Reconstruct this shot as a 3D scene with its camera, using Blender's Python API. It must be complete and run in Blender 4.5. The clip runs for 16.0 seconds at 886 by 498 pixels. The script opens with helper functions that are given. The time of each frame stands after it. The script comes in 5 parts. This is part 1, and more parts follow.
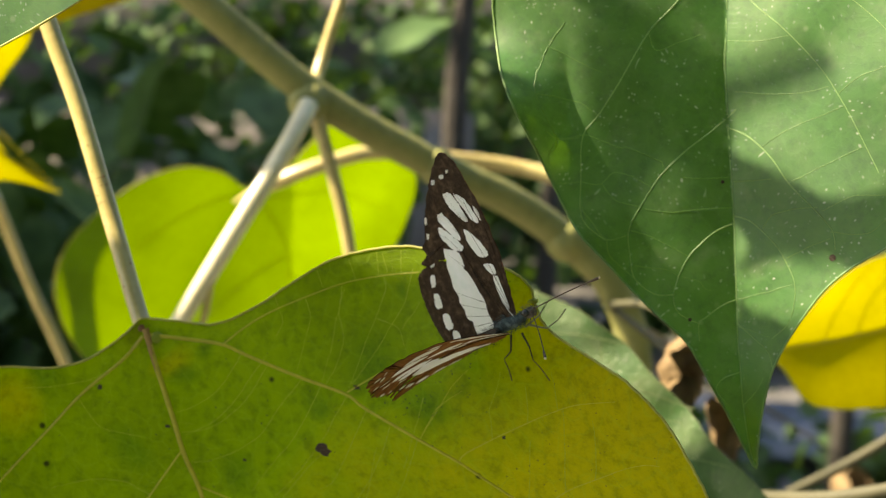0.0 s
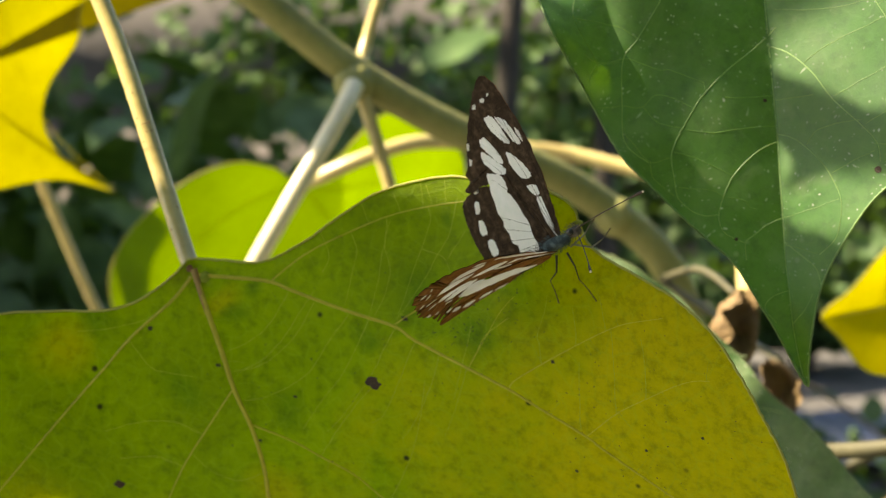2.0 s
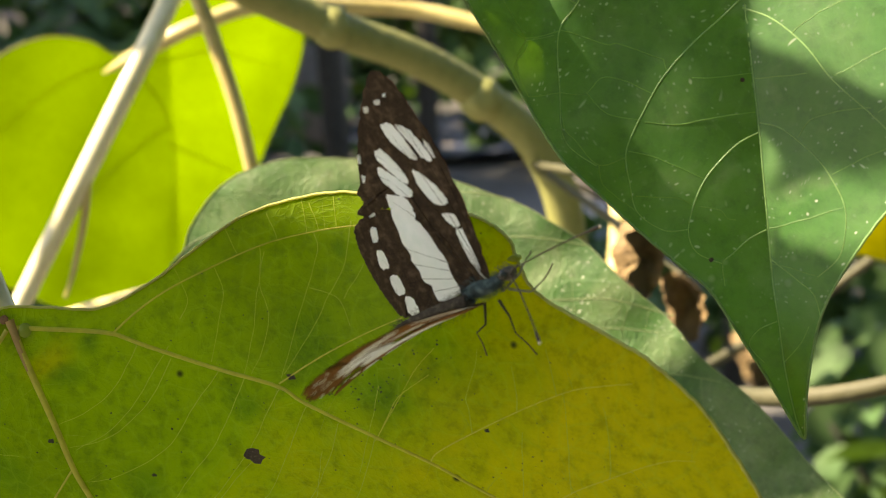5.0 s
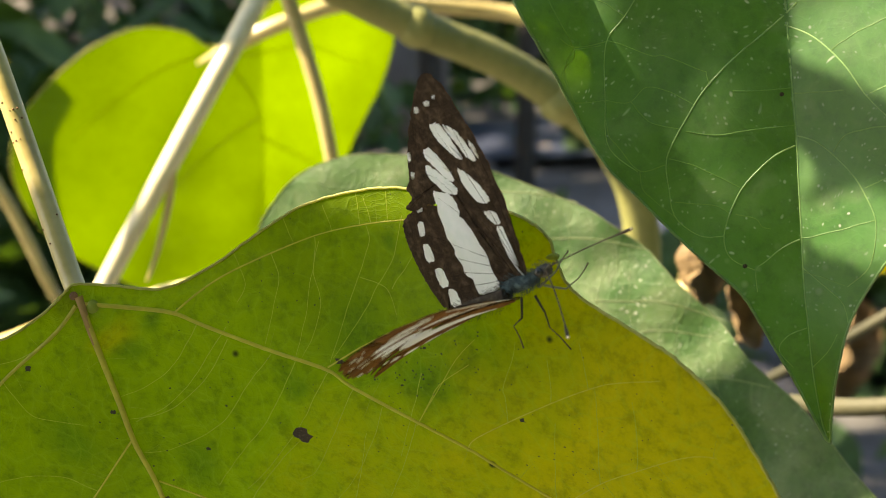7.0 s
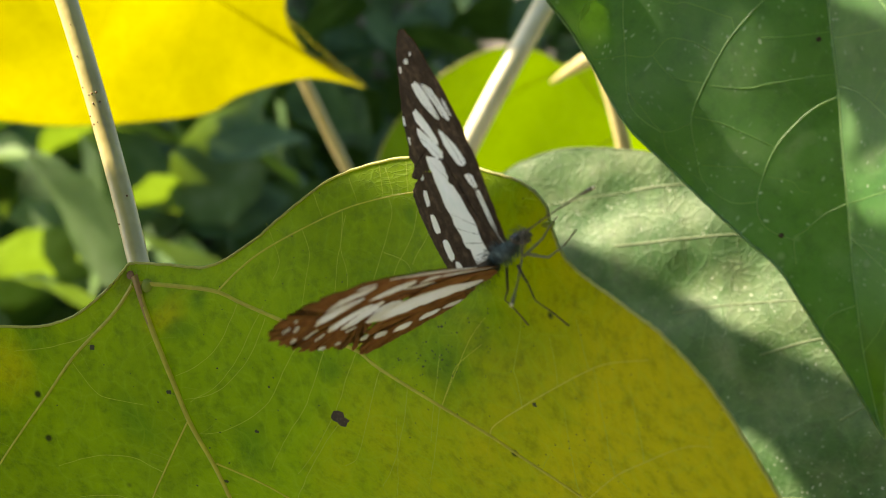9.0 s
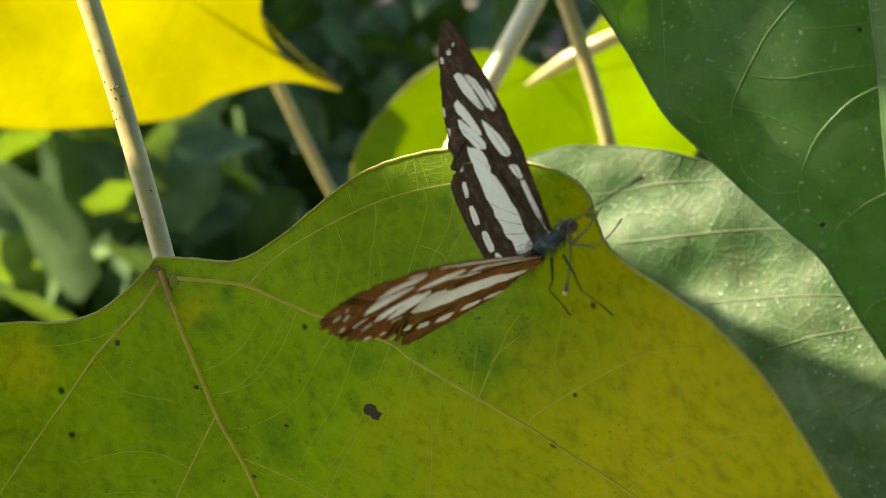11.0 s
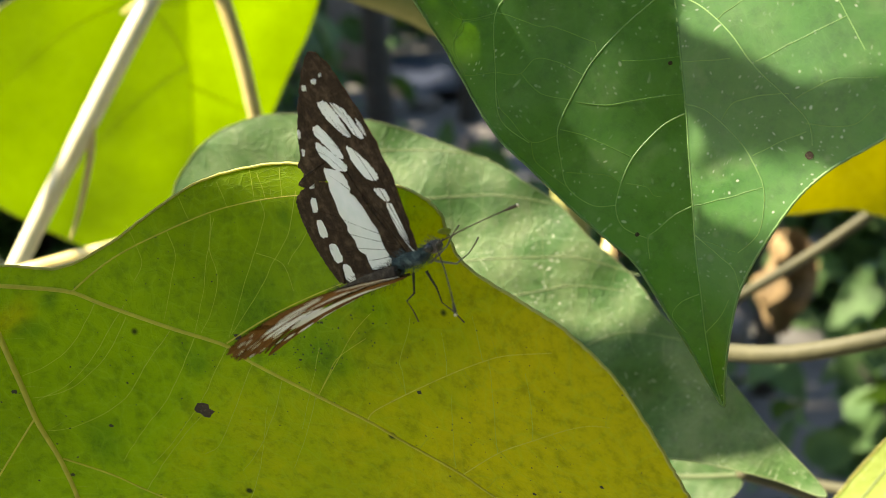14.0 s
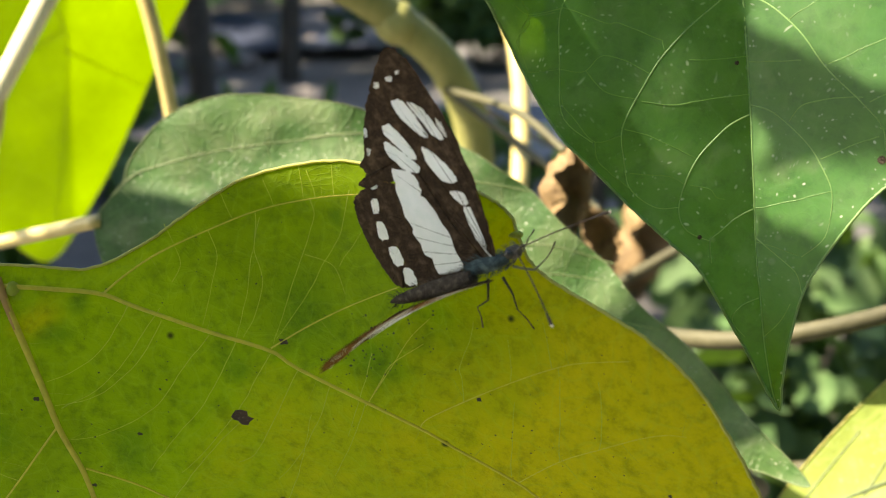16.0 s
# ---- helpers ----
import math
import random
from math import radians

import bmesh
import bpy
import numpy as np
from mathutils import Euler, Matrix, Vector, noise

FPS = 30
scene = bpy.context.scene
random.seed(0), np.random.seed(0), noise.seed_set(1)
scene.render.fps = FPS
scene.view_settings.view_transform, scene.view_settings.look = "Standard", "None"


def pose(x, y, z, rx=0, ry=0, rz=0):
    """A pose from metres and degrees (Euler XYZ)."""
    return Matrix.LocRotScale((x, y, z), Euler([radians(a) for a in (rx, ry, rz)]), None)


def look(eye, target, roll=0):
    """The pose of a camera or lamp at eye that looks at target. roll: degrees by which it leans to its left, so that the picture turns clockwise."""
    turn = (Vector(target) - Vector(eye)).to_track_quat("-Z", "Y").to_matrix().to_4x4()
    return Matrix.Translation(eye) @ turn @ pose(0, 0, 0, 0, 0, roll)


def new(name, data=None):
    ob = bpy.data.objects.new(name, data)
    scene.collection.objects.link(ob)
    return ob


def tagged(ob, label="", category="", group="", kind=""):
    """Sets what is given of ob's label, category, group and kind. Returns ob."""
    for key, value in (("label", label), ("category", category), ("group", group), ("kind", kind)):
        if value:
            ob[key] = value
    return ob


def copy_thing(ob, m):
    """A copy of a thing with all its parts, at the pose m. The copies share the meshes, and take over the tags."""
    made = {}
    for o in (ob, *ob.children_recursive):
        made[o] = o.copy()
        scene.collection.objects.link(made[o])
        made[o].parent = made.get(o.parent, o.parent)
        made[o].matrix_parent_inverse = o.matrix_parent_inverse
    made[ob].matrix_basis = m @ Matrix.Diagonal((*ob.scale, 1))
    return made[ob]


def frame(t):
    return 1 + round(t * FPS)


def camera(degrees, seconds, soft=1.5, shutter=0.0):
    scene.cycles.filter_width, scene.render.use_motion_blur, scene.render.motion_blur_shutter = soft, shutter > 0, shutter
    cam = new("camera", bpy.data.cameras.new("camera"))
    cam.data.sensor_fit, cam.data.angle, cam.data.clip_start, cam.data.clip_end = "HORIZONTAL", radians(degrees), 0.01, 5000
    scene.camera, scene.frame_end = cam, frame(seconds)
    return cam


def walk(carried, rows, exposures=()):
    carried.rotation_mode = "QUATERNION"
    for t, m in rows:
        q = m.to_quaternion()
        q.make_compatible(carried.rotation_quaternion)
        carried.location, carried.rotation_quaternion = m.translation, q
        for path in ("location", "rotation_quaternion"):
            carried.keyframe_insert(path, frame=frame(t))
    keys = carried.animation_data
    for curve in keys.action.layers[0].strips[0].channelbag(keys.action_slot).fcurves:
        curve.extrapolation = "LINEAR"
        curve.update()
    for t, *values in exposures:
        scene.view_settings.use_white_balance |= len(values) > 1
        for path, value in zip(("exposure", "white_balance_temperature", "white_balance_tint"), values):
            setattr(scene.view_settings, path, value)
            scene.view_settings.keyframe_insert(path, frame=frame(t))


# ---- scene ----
cam = camera(29.97, 16.0, soft=0.35)
PATH = [
    (0.0, pose(-0.0036, 0.0020, 1.2662, 84.14, -1.40, -1.64)),
    (0.5, pose(0.0003, 0.0009, 1.2587, 84.97, -0.75, -1.02)),
    (1.0, pose(0.0010, 0.0009, 1.2525, 85.64, 0.09, -0.49)),
    (1.5, pose(0.0000, -0.0000, 1.2500, 86.00, 0.00, 0.00)),
    (2.0, pose(-0.0018, -0.0000, 1.2507, 84.85, 0.45, 0.08)),
    (2.5, pose(0.0005, -0.0042, 1.2606, 82.90, 0.01, -0.75)),
    (3.0, pose(0.0029, -0.0024, 1.2666, 79.53, 1.78, -2.08)),
    (3.2, pose(0.0010, -0.0007, 1.2779, 78.21, 2.46, -2.91)),
    (5.3, pose(-0.0112, 0.0762, 1.2757, 77.63, 2.31, -6.40)),
    (5.5, pose(-0.0121, 0.0782, 1.2776, 77.40, 2.35, -5.82)),
    (6.0, pose(-0.0112, 0.0765, 1.2750, 78.23, 2.67, -5.91)),
    (6.5, pose(-0.0103, 0.0698, 1.2792, 78.07, 1.48, -5.35)),
    (7.0, pose(-0.0039, 0.0574, 1.2774, 77.87, 0.87, -2.64)),
    (7.5, pose(0.0205, 0.0527, 1.2846, 78.06, 0.90, 2.55)),
    (8.0, pose(0.0443, 0.0575, 1.2795, 77.67, 1.70, 7.91)),
    (8.5, pose(0.0596, 0.0709, 1.2682, 77.47, 3.22, 12.02)),
    (9.0, pose(0.0577, 0.0754, 1.2632, 79.98, 4.36, 14.17)),
    (9.2, pose(0.0559, 0.0754, 1.2609, 81.41, 4.02, 14.38)),
    (11.3, pose(0.0445, 0.0722, 1.2627, 79.78, 3.99, 11.82)),
    (11.5, pose(0.0426, 0.0732, 1.2653, 79.53, 3.64, 11.34)),
    (12.0, pose(0.0380, 0.0754, 1.2672, 78.29, 3.33, 9.94)),
    (12.5, pose(0.0302, 0.0770, 1.2693, 76.43, 2.30, 6.10)),
    (13.0, pose(0.0113, 0.0709, 1.2794, 75.98, 1.81, 3.41)),
    (13.5, pose(0.0048, 0.0645, 1.2808, 75.38, 1.35, -2.24)),
    (14.0, pose(0.0037, 0.0574, 1.2830, 75.47, 1.70, -4.66)),
    (14.5, pose(-0.0101, 0.0583, 1.2855, 75.80, 1.62, -5.71)),
    (15.0, pose(-0.0196, 0.0639, 1.2872, 74.27, 0.15, -8.67)),
    (15.5, pose(-0.0244, 0.0659, 1.2885, 73.59, -0.61, -11.23)),
    (16.0, pose(-0.0279, 0.0709, 1.2868, 74.02, -0.26, -10.82)),
]
walk(cam, PATH, [(0.0, 2.07, 7800, 9), (3.2, 2.16, 7900, 10), (7.5, 2.22, 7700, 10), (9.2, 2.18, 7400, 7), (11.3, 2.08, 7400, 5), (12.5, 2.16, 7400, 5), (14.0, 2.23, 7300, 6), (16.0, 2.31, 7300, 10)])
cam.data.dof.use_dof, cam.data.dof.focus_distance, cam.data.dof.aperture_fstop = True, 0.238, 36.0

# ---- sky and sun ----
SUN_TO = Vector((-0.68, 0.05, 0.73)).normalized()
world = bpy.data.worlds.new("daylight")
scene.world = world
world.use_nodes = True
wn = world.node_tree
sky = wn.nodes.new("ShaderNodeTexSky")
sky.sky_type, sky.sun_disc = "NISHITA", False
sky.sun_elevation, sky.sun_rotation = math.asin(SUN_TO.z), math.atan2(SUN_TO.x, SUN_TO.y)
wn.links.new(sky.outputs[0], wn.nodes["Background"].inputs[0])
wn.nodes["Background"].inputs[1].default_value = 0.077
sun = new("sun", bpy.data.lights.new("sun", "SUN"))
sun.data.energy, sun.data.angle, sun.data.color = 5.0, radians(0.53), (1.0, 0.89, 0.71)
sun.matrix_world = look(SUN_TO * 20, (0, 0, 0))


# ---- materials ----
def material(name):
    m = bpy.data.materials.new(name)
    m.use_nodes = True
    m.node_tree.nodes.clear()
    return m, m.node_tree.nodes, m.node_tree.links


def ramp(nodes, links, source, stops):
    r = nodes.new("ShaderNodeValToRGB")
    while len(r.color_ramp.elements) < len(stops):
        r.color_ramp.elements.new(0.5)
    for e, (at, c) in zip(r.color_ramp.elements, stops):
        e.position, e.color = at, (*c, 1)
    links.new(source, r.inputs[0])
    return r.outputs[0]


def mix(nodes, links, fac, a, b, blend="MIX"):
    n = nodes.new("ShaderNodeMix")
    n.data_type, n.blend_type = "RGBA", blend
    for slot, v in ((0, fac), (6, a), (7, b)):
        if isinstance(v, bpy.types.NodeSocket):
            links.new(v, n.inputs[slot])
        else:
            n.inputs[slot].default_value = v if slot == 0 else (*v, 1)
    return n.outputs[2]


def noise_tex(nodes, links, vec, scale, detail=3.0, rough=0.55):
    n = nodes.new("ShaderNodeTexNoise")
    n.inputs["Scale"].default_value, n.inputs["Detail"].default_value, n.inputs["Roughness"].default_value = scale, detail, rough
    links.new(vec, n.inputs["Vector"])
    return n.outputs[0]


def bumped(nodes, links, height, strength, distance):
    b = nodes.new("ShaderNodeBump")
    b.inputs["Strength"].default_value, b.inputs["Distance"].default_value = strength, distance
    links.new(height, b.inputs["Height"])
    return b.outputs[0]


def surface(name, stops, scale=20.0, roughness=0.7, relief=0.3, depth=0.002, metal=0.0, detail=5.0, gloss=0.5):
    """A matt, mottled surface: a colour ramp over noise at two scales, with fine relief."""
    m, n, l = material(name)
    co = n.new("ShaderNodeTexCoord").outputs["Object"]
    a, b = noise_tex(n, l, co, scale, detail), noise_tex(n, l, co, scale * 7, 2.0)
    c = mix(n, l, 0.3, ramp(n, l, a, stops), ramp(n, l, b, stops))
    p = n.new("ShaderNodeBsdfPrincipled")
    p.inputs["Roughness"].default_value, p.inputs["Metallic"].default_value = roughness, metal
    p.inputs["Specular IOR Level"].default_value = gloss
    l.new(c, p.inputs["Base Color"])
    l.new(bumped(n, l, b, relief, depth), p.inputs["Normal"])
    l.new(p.outputs[0], n.new("ShaderNodeOutputMaterial").inputs[0])
    return m


def leaf_material(name, front, back, through_colour, cell=180.0, web=0.22, translucency=0.5, roughness=0.42, spots=0.0, dust=0.0, yellow=None, relief=0.12, grain=0.25, stains=(), gloss=0.5, wax=0.0, bloom=0.0):
    """A leaf blade: mottled colour, a fine net of veins, light that comes through, waxy gloss, dark specks and pale
    dust.
    stains: (u, v, radius, colour, through colour) of blotches and painted glow on the blade, in metres.
    yellow: (colour, through colour, from u, to u, slope) of a blade that turns yellow across its width."""
    m, n, l = material(name)
    co = n.new("ShaderNodeTexCoord").outputs["Object"]
    big, fine = noise_tex(n, l, co, 22.0, 4.0), noise_tex(n, l, co, 160.0, 4.0)
    warp = n.new("ShaderNodeMixRGB")
    warp.inputs[0].default_value = 0.012
    l.new(co, warp.inputs[1])
    wob = n.new("ShaderNodeTexNoise")
    wob.inputs["Scale"].default_value = 70.0
    l.new(co, wob.inputs["Vector"])
    l.new(wob.outputs[1], warp.inputs[2])
    vor = n.new("ShaderNodeTexVoronoi")
    vor.feature = "DISTANCE_TO_EDGE"
    vor.inputs["Scale"].default_value = cell
    l.new(warp.outputs[0], vor.inputs["Vector"])
    vor2 = n.new("ShaderNodeTexVoronoi")
    vor2.feature = "DISTANCE_TO_EDGE"
    vor2.inputs["Scale"].default_value = cell * 4.5
    l.new(warp.outputs[0], vor2.inputs["Vector"])
    net = ramp(n, l, vor.outputs["Distance"], [(0.0, (1, 1, 1)), (0.035, (0.35, 0.35, 0.35)), (0.08, (0, 0, 0))])
    net2 = ramp(n, l, vor2.outputs["Distance"], [(0.0, (1, 1, 1)), (0.1, (0, 0, 0))])
    colour = ramp(n, l, big, [(0.32, tuple(0.62 * v for v in front)), (0.5, front), (0.72, back)])
    glow = ramp(n, l, big, [(0.30, tuple(0.72 * v for v in through_colour)), (0.6, through_colour)])
    if yellow:
        yc, yt, u0, u1, slope = yellow
        sep = n.new("ShaderNodeSeparateXYZ")
        l.new(co, sep.inputs[0])
        s = n.new("ShaderNodeMath")
        s.operation, s.inputs[1].default_value = "MULTIPLY_ADD", slope
        l.new(sep.outputs[1], s.inputs[0])
        l.new(sep.outputs[0], s.inputs[2])
        wav = n.new("ShaderNodeMath")
        wav.operation, wav.inputs[1].default_value = "MULTIPLY_ADD", 0.10
        l.new(noise_tex(n, l, co, 34.0, 5.0, 0.6), wav.inputs[0])
        l.new(s.outputs[0], wav.inputs[2])
        rng = n.new("ShaderNodeMapRange")
        rng.inputs["From Min"].default_value, rng.inputs["From Max"].default_value = u0 + 0.05, u1 + 0.05
        l.new(wav.outputs[0], rng.inputs["Value"])
        colour, glow = mix(n, l, rng.outputs[0], colour, yc), mix(n, l, rng.outputs[0], glow, yt)
    for u, v, r, sc, st in stains:
        sep = n.new("ShaderNodeMixRGB")
        sep.inputs[0].default_value = 0.010
        l.new(co, sep.inputs[1])
        l.new(wob.outputs[1], sep.inputs[2])
        flat = n.new("ShaderNodeVectorMath")
        flat.operation, flat.inputs[1].default_value = "MULTIPLY", (1, 1, 0)
        l.new(sep.outputs[0], flat.inputs[0])
        dist = n.new("ShaderNodeVectorMath")
        dist.operation, dist.inputs[1].default_value = "DISTANCE", (u * 0.99 + 0.005, v * 0.99 + 0.005, 0)
        l.new(flat.outputs[0], dist.inputs[0])
        k = n.new("ShaderNodeMapRange")
        k.inputs["From Min"].default_value, k.inputs["From Max"].default_value = 0.35 * r, 1.3 * r
        k.inputs["To Min"].default_value, k.inputs["To Max"].default_value = 0.6, 0.0
        l.new(dist.outputs["Value"], k.inputs["Value"])
        colour, glow = mix(n, l, k.outputs[0], colour, sc), mix(n, l, k.outputs[0], glow, st)
    light = tuple(min(1.0, 1.5 * v + 0.05) for v in front)
    colour = mix(n, l, mix(n, l, web, (0, 0, 0), net), colour, light)
    colour = mix(n, l, mix(n, l, web * 0.35, (0, 0, 0), net2), colour, light)
    glow = mix(n, l, mix(n, l, web * 0.6, (0, 0, 0), net), glow, tuple(min(1.0, 1.25 * v) for v in through_colour))
    if spots:
        dots = n.new("ShaderNodeTexVoronoi")
        dots.inputs["Scale"].default_value = 150.0
        l.new(co, dots.inputs["Vector"])
        far = ramp(n, l, dots.outputs["Distance"], [(0.05, (1, 1, 1)), (0.11, (0, 0, 0))])
        some = ramp(n, l, dots.outputs["Color"], [(0.62, (0, 0, 0)), (0.66, (1, 1, 1))])
        fac = mix(n, l, spots, (0, 0, 0), mix(n, l, 1.0, far, some, "MULTIPLY"))
        colour, glow = mix(n, l, fac, colour, (0.03, 0.035, 0.008)), mix(n, l, fac, glow, (0.03, 0.05, 0.0))
        blot = ramp(n, l, noise_tex(n, l, co, 85.0, 5.0, 0.62), [(0.58, (0, 0, 0)), (0.75, (1, 1, 1))])
        fac = mix(n, l, 0.14 * spots, (0, 0, 0), blot)
        colour, glow = mix(n, l, fac, colour, (0.05, 0.10, 0.008)), mix(n, l, fac, glow, (0.07, 0.16, 0.0))
    mottle = ramp(n, l, noise_tex(n, l, co, 430.0, 6.0, 0.7), [(0.32, (0.45, 0.5, 0.4)), (0.5, (1, 1, 1)), (0.72, (1.25, 1.2, 1.1))])
    colour, glow = mix(n, l, grain, colour, mottle, "MULTIPLY"), mix(n, l, grain, glow, mottle, "MULTIPLY")
    if bloom:
        haze = ramp(n, l, noise_tex(n, l, co, 95.0, 5.0, 0.6), [(0.44, (0, 0, 0)), (0.64, (1, 1, 1))])
        colour = mix(n, l, mix(n, l, bloom, (0, 0, 0), haze), colour, (0.46, 0.46, 0.31))
    if dust:
        d = n.new("ShaderNodeTexVoronoi")
        d.inputs["Scale"].default_value = 330.0
        l.new(co, d.inputs["Vector"])
        dd = ramp(n, l, d.outputs["Distance"], [(0.10, (1, 1, 1)), (0.22, (0, 0, 0))])
        ds = ramp(n, l, d.outputs["Color"], [(0.6, (0, 0, 0)), (0.7, (1, 1, 1))])
        patch = ramp(n, l, big, [(0.45, (0, 0, 0)), (0.62, (1, 1, 1))])
        film = mix(n, l, 0.35, mix(n, l, 1.0, mix(n, l, 1.0, dd, ds, "MULTIPLY"), patch, "MULTIPLY"), ramp(n, l, fine, [(0.55, (0, 0, 0)), (0.8, (1, 1, 1))]))
        colour = mix(n, l, mix(n, l, dust, (0, 0, 0), film), colour, (0.60, 0.57, 0.42))
        fleck = n.new("ShaderNodeTexVoronoi")
        fleck.inputs["Scale"].default_value = 1300.0
        l.new(warp.outputs[0], fleck.inputs["Vector"])
        dot = ramp(n, l, fleck.outputs["Distance"], [(0.16, (1, 1, 1)), (0.34, (0, 0, 0))])
        few = ramp(n, l, fleck.outputs["Color"], [(0.66, (0, 0, 0)), (0.78, (1, 1, 1))])
        thick = ramp(n, l, noise_tex(n, l, co, 60.0, 3.0), [(0.42, (0.1, 0.1, 0.1)), (0.62, (1, 1, 1))])
        colour = mix(n, l, mix(n, l, 0.65, (0, 0, 0), mix(n, l, 1.0, mix(n, l, 1.0, dot, few, "MULTIPLY"), thick, "MULTIPLY")), colour, (0.62, 0.64, 0.54))
    height = mix(n, l, 0.25, mix(n, l, 0.5, net, net2), fine)
    nor = bumped(n, l, height, relief, 0.0006)
    p = n.new("ShaderNodeBsdfPrincipled")
    p.inputs["Roughness"].default_value = roughness
    p.inputs["IOR"].default_value = 1.45
    p.inputs["Specular IOR Level"].default_value = gloss
    p.inputs["Coat Weight"].default_value, p.inputs["Coat Roughness"].default_value = wax, 0.55
    l.new(colour, p.inputs["Base Color"])
    l.new(nor, p.inputs["Normal"])
    t = n.new("ShaderNodeBsdfTranslucent")
    l.new(glow, t.inputs[0])
    l.new(nor, t.inputs["Normal"])
    s = n.new("ShaderNodeMixShader")
    s.inputs[0].default_value = translucency
    l.new(p.outputs[0], s.inputs[1])
    l.new(t.outputs[0], s.inputs[2])
    l.new(s.outputs[0], n.new("ShaderNodeOutputMaterial").inputs[0])
    return m


def plain(name, colour, roughness=0.5, through_colour=None, share=0.4, sheen=0.0, shade=0.7):
    m, n, l = material(name)
    co = n.new("ShaderNodeTexCoord").outputs["Object"]
    fine = noise_tex(n, l, co, 700.0, 3.0)
    c = ramp(n, l, fine, [(0.25, tuple(shade * v for v in colour)), (0.7, tuple(min(0.97, 1.15 * v) for v in colour))])
    p = n.new("ShaderNodeBsdfPrincipled")
    p.inputs["Roughness"].default_value = roughness
    p.inputs["Sheen Weight"].default_value = sheen
    l.new(c, p.inputs["Base Color"])
    l.new(bumped(n, l, fine, 0.3, 0.0002), p.inputs["Normal"])
    last = p.outputs[0]
    if through_colour:
        t = n.new("ShaderNodeBsdfTranslucent")
        t.inputs[0].default_value = (*through_colour, 1)
        s = n.new("ShaderNodeMixShader")
        s.inputs[0].default_value = share
        l.new(last, s.inputs[1])
        l.new(t.outputs[0], s.inputs[2])
        last = s.outputs[0]
    l.new(last, n.new("ShaderNodeOutputMaterial").inputs[0])
    return m


GREEN_STAIN, YELLOW_STAIN_GLOW = ((0.055, 0.125, 0.004), (0.10, 0.24, 0.0)), ((0.27, 0.25, 0.003), (0.62, 0.55, 0.0))
# First two yellow patches paint the sunlit glow of the lower left blade.
STAINS_AND_GLOW = [(-4.4, -4.3, 1.0, YELLOW_STAIN_GLOW), (-6.6, -4.0, 1.1, YELLOW_STAIN_GLOW), (-3.2, 0.55, 0.32, YELLOW_STAIN_GLOW), (-6.1, -0.5, 0.6, YELLOW_STAIN_GLOW), (-2.4, -3.2, 0.6, YELLOW_STAIN_GLOW), (-2.95, 0.25, 0.22, GREEN_STAIN), (-3.95, -1.0, 0.4, GREEN_STAIN), (-2.1, -1.3, 0.35, GREEN_STAIN), (-0.5, 0.12, 0.3, GREEN_STAIN), (0.52, 2.16, 0.12, GREEN_STAIN),
          (-2.7, 0.74, 0.18, GREEN_STAIN), (-5.4, 0.0, 0.35, GREEN_STAIN), (1.3, 0.42, 0.4, GREEN_STAIN), (0.2, 0.9, 0.5, GREEN_STAIN)]
LEAF_MAIN = leaf_material("yellowing_leaf", (0.126, 0.202, 0.002), (0.192, 0.27, 0.003), (0.34, 0.52, 0.0), cell=230, web=0.22, spots=1.0, grain=0.62, relief=0.24, roughness=0.5, gloss=0.22,
                          stains=[(u / 100, v / 100, r / 100, *c) for u, v, r, c in STAINS_AND_GLOW],
                          yellow=((0.33, 0.295, 0.003), (0.68, 0.58, 0.0), 0.001, 0.042, -0.62))
LEAF_GREEN = leaf_material("green_leaf", (0.025, 0.110, 0.015), (0.035, 0.136, 0.020), (0.25, 0.60, 0.0), cell=170, web=0.10, translucency=0.16, gloss=0.7, wax=0.42, roughness=0.48, dust=0.35, relief=0.05, grain=0.5, bloom=0.06)
LEAF_DULL = leaf_material("dusty_leaf", (0.030, 0.086, 0.019), (0.062, 0.112, 0.035), (0.12, 0.24, 0.02), cell=120, web=0.2, translucency=0.15, roughness=0.6, gloss=0.4, dust=0.12, grain=0.6, relief=0.3, bloom=0.12)
LEAF_PALE = leaf_material("pale_leaf", (0.26, 0.34, 0.08), (0.36, 0.42, 0.12), (0.4, 0.5, 0.03), cell=90, web=0.3, translucency=0.3, dust=0.8)
LEAF_LIME = leaf_material("lime_leaf", (0.085, 0.18, 0.003), (0.12, 0.20, 0.004), (0.20, 0.32, 0.0), cell=60, web=0.2, translucency=0.6)
LEAF_YELLOW = leaf_material("yellow_leaf", (0.30, 0.28, 0.003), (0.35, 0.31, 0.004), (0.44, 0.40, 0.0), cell=60, web=0.2, translucency=0.6)
VEIN_YELLOW = plain("yellow_vein", (0.42, 0.385, 0.035), 0.5, (0.9, 0.78, 0.05), 0.25)
VEIN_GREEN = plain("green_vein", (0.17, 0.30, 0.11), 0.5, (0.5, 0.7, 0.05), 0.2)
RIM = plain("leaf_margin", (0.42, 0.42, 0.12), 0.5, (0.6, 0.6, 0.05))
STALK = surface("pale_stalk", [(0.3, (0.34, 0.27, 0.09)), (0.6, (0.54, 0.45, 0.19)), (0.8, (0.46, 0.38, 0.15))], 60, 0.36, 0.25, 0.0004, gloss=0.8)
# The stalk colour lightened: full sun is painted into this copy.
STALK_SUNLIT = surface("sunlit_stalk", [(0.3, (0.56, 0.50, 0.30)), (0.6, (0.74, 0.69, 0.48)), (0.8, (0.66, 0.60, 0.38))], 60, 0.34, 0.2, 0.0004, gloss=0.8)
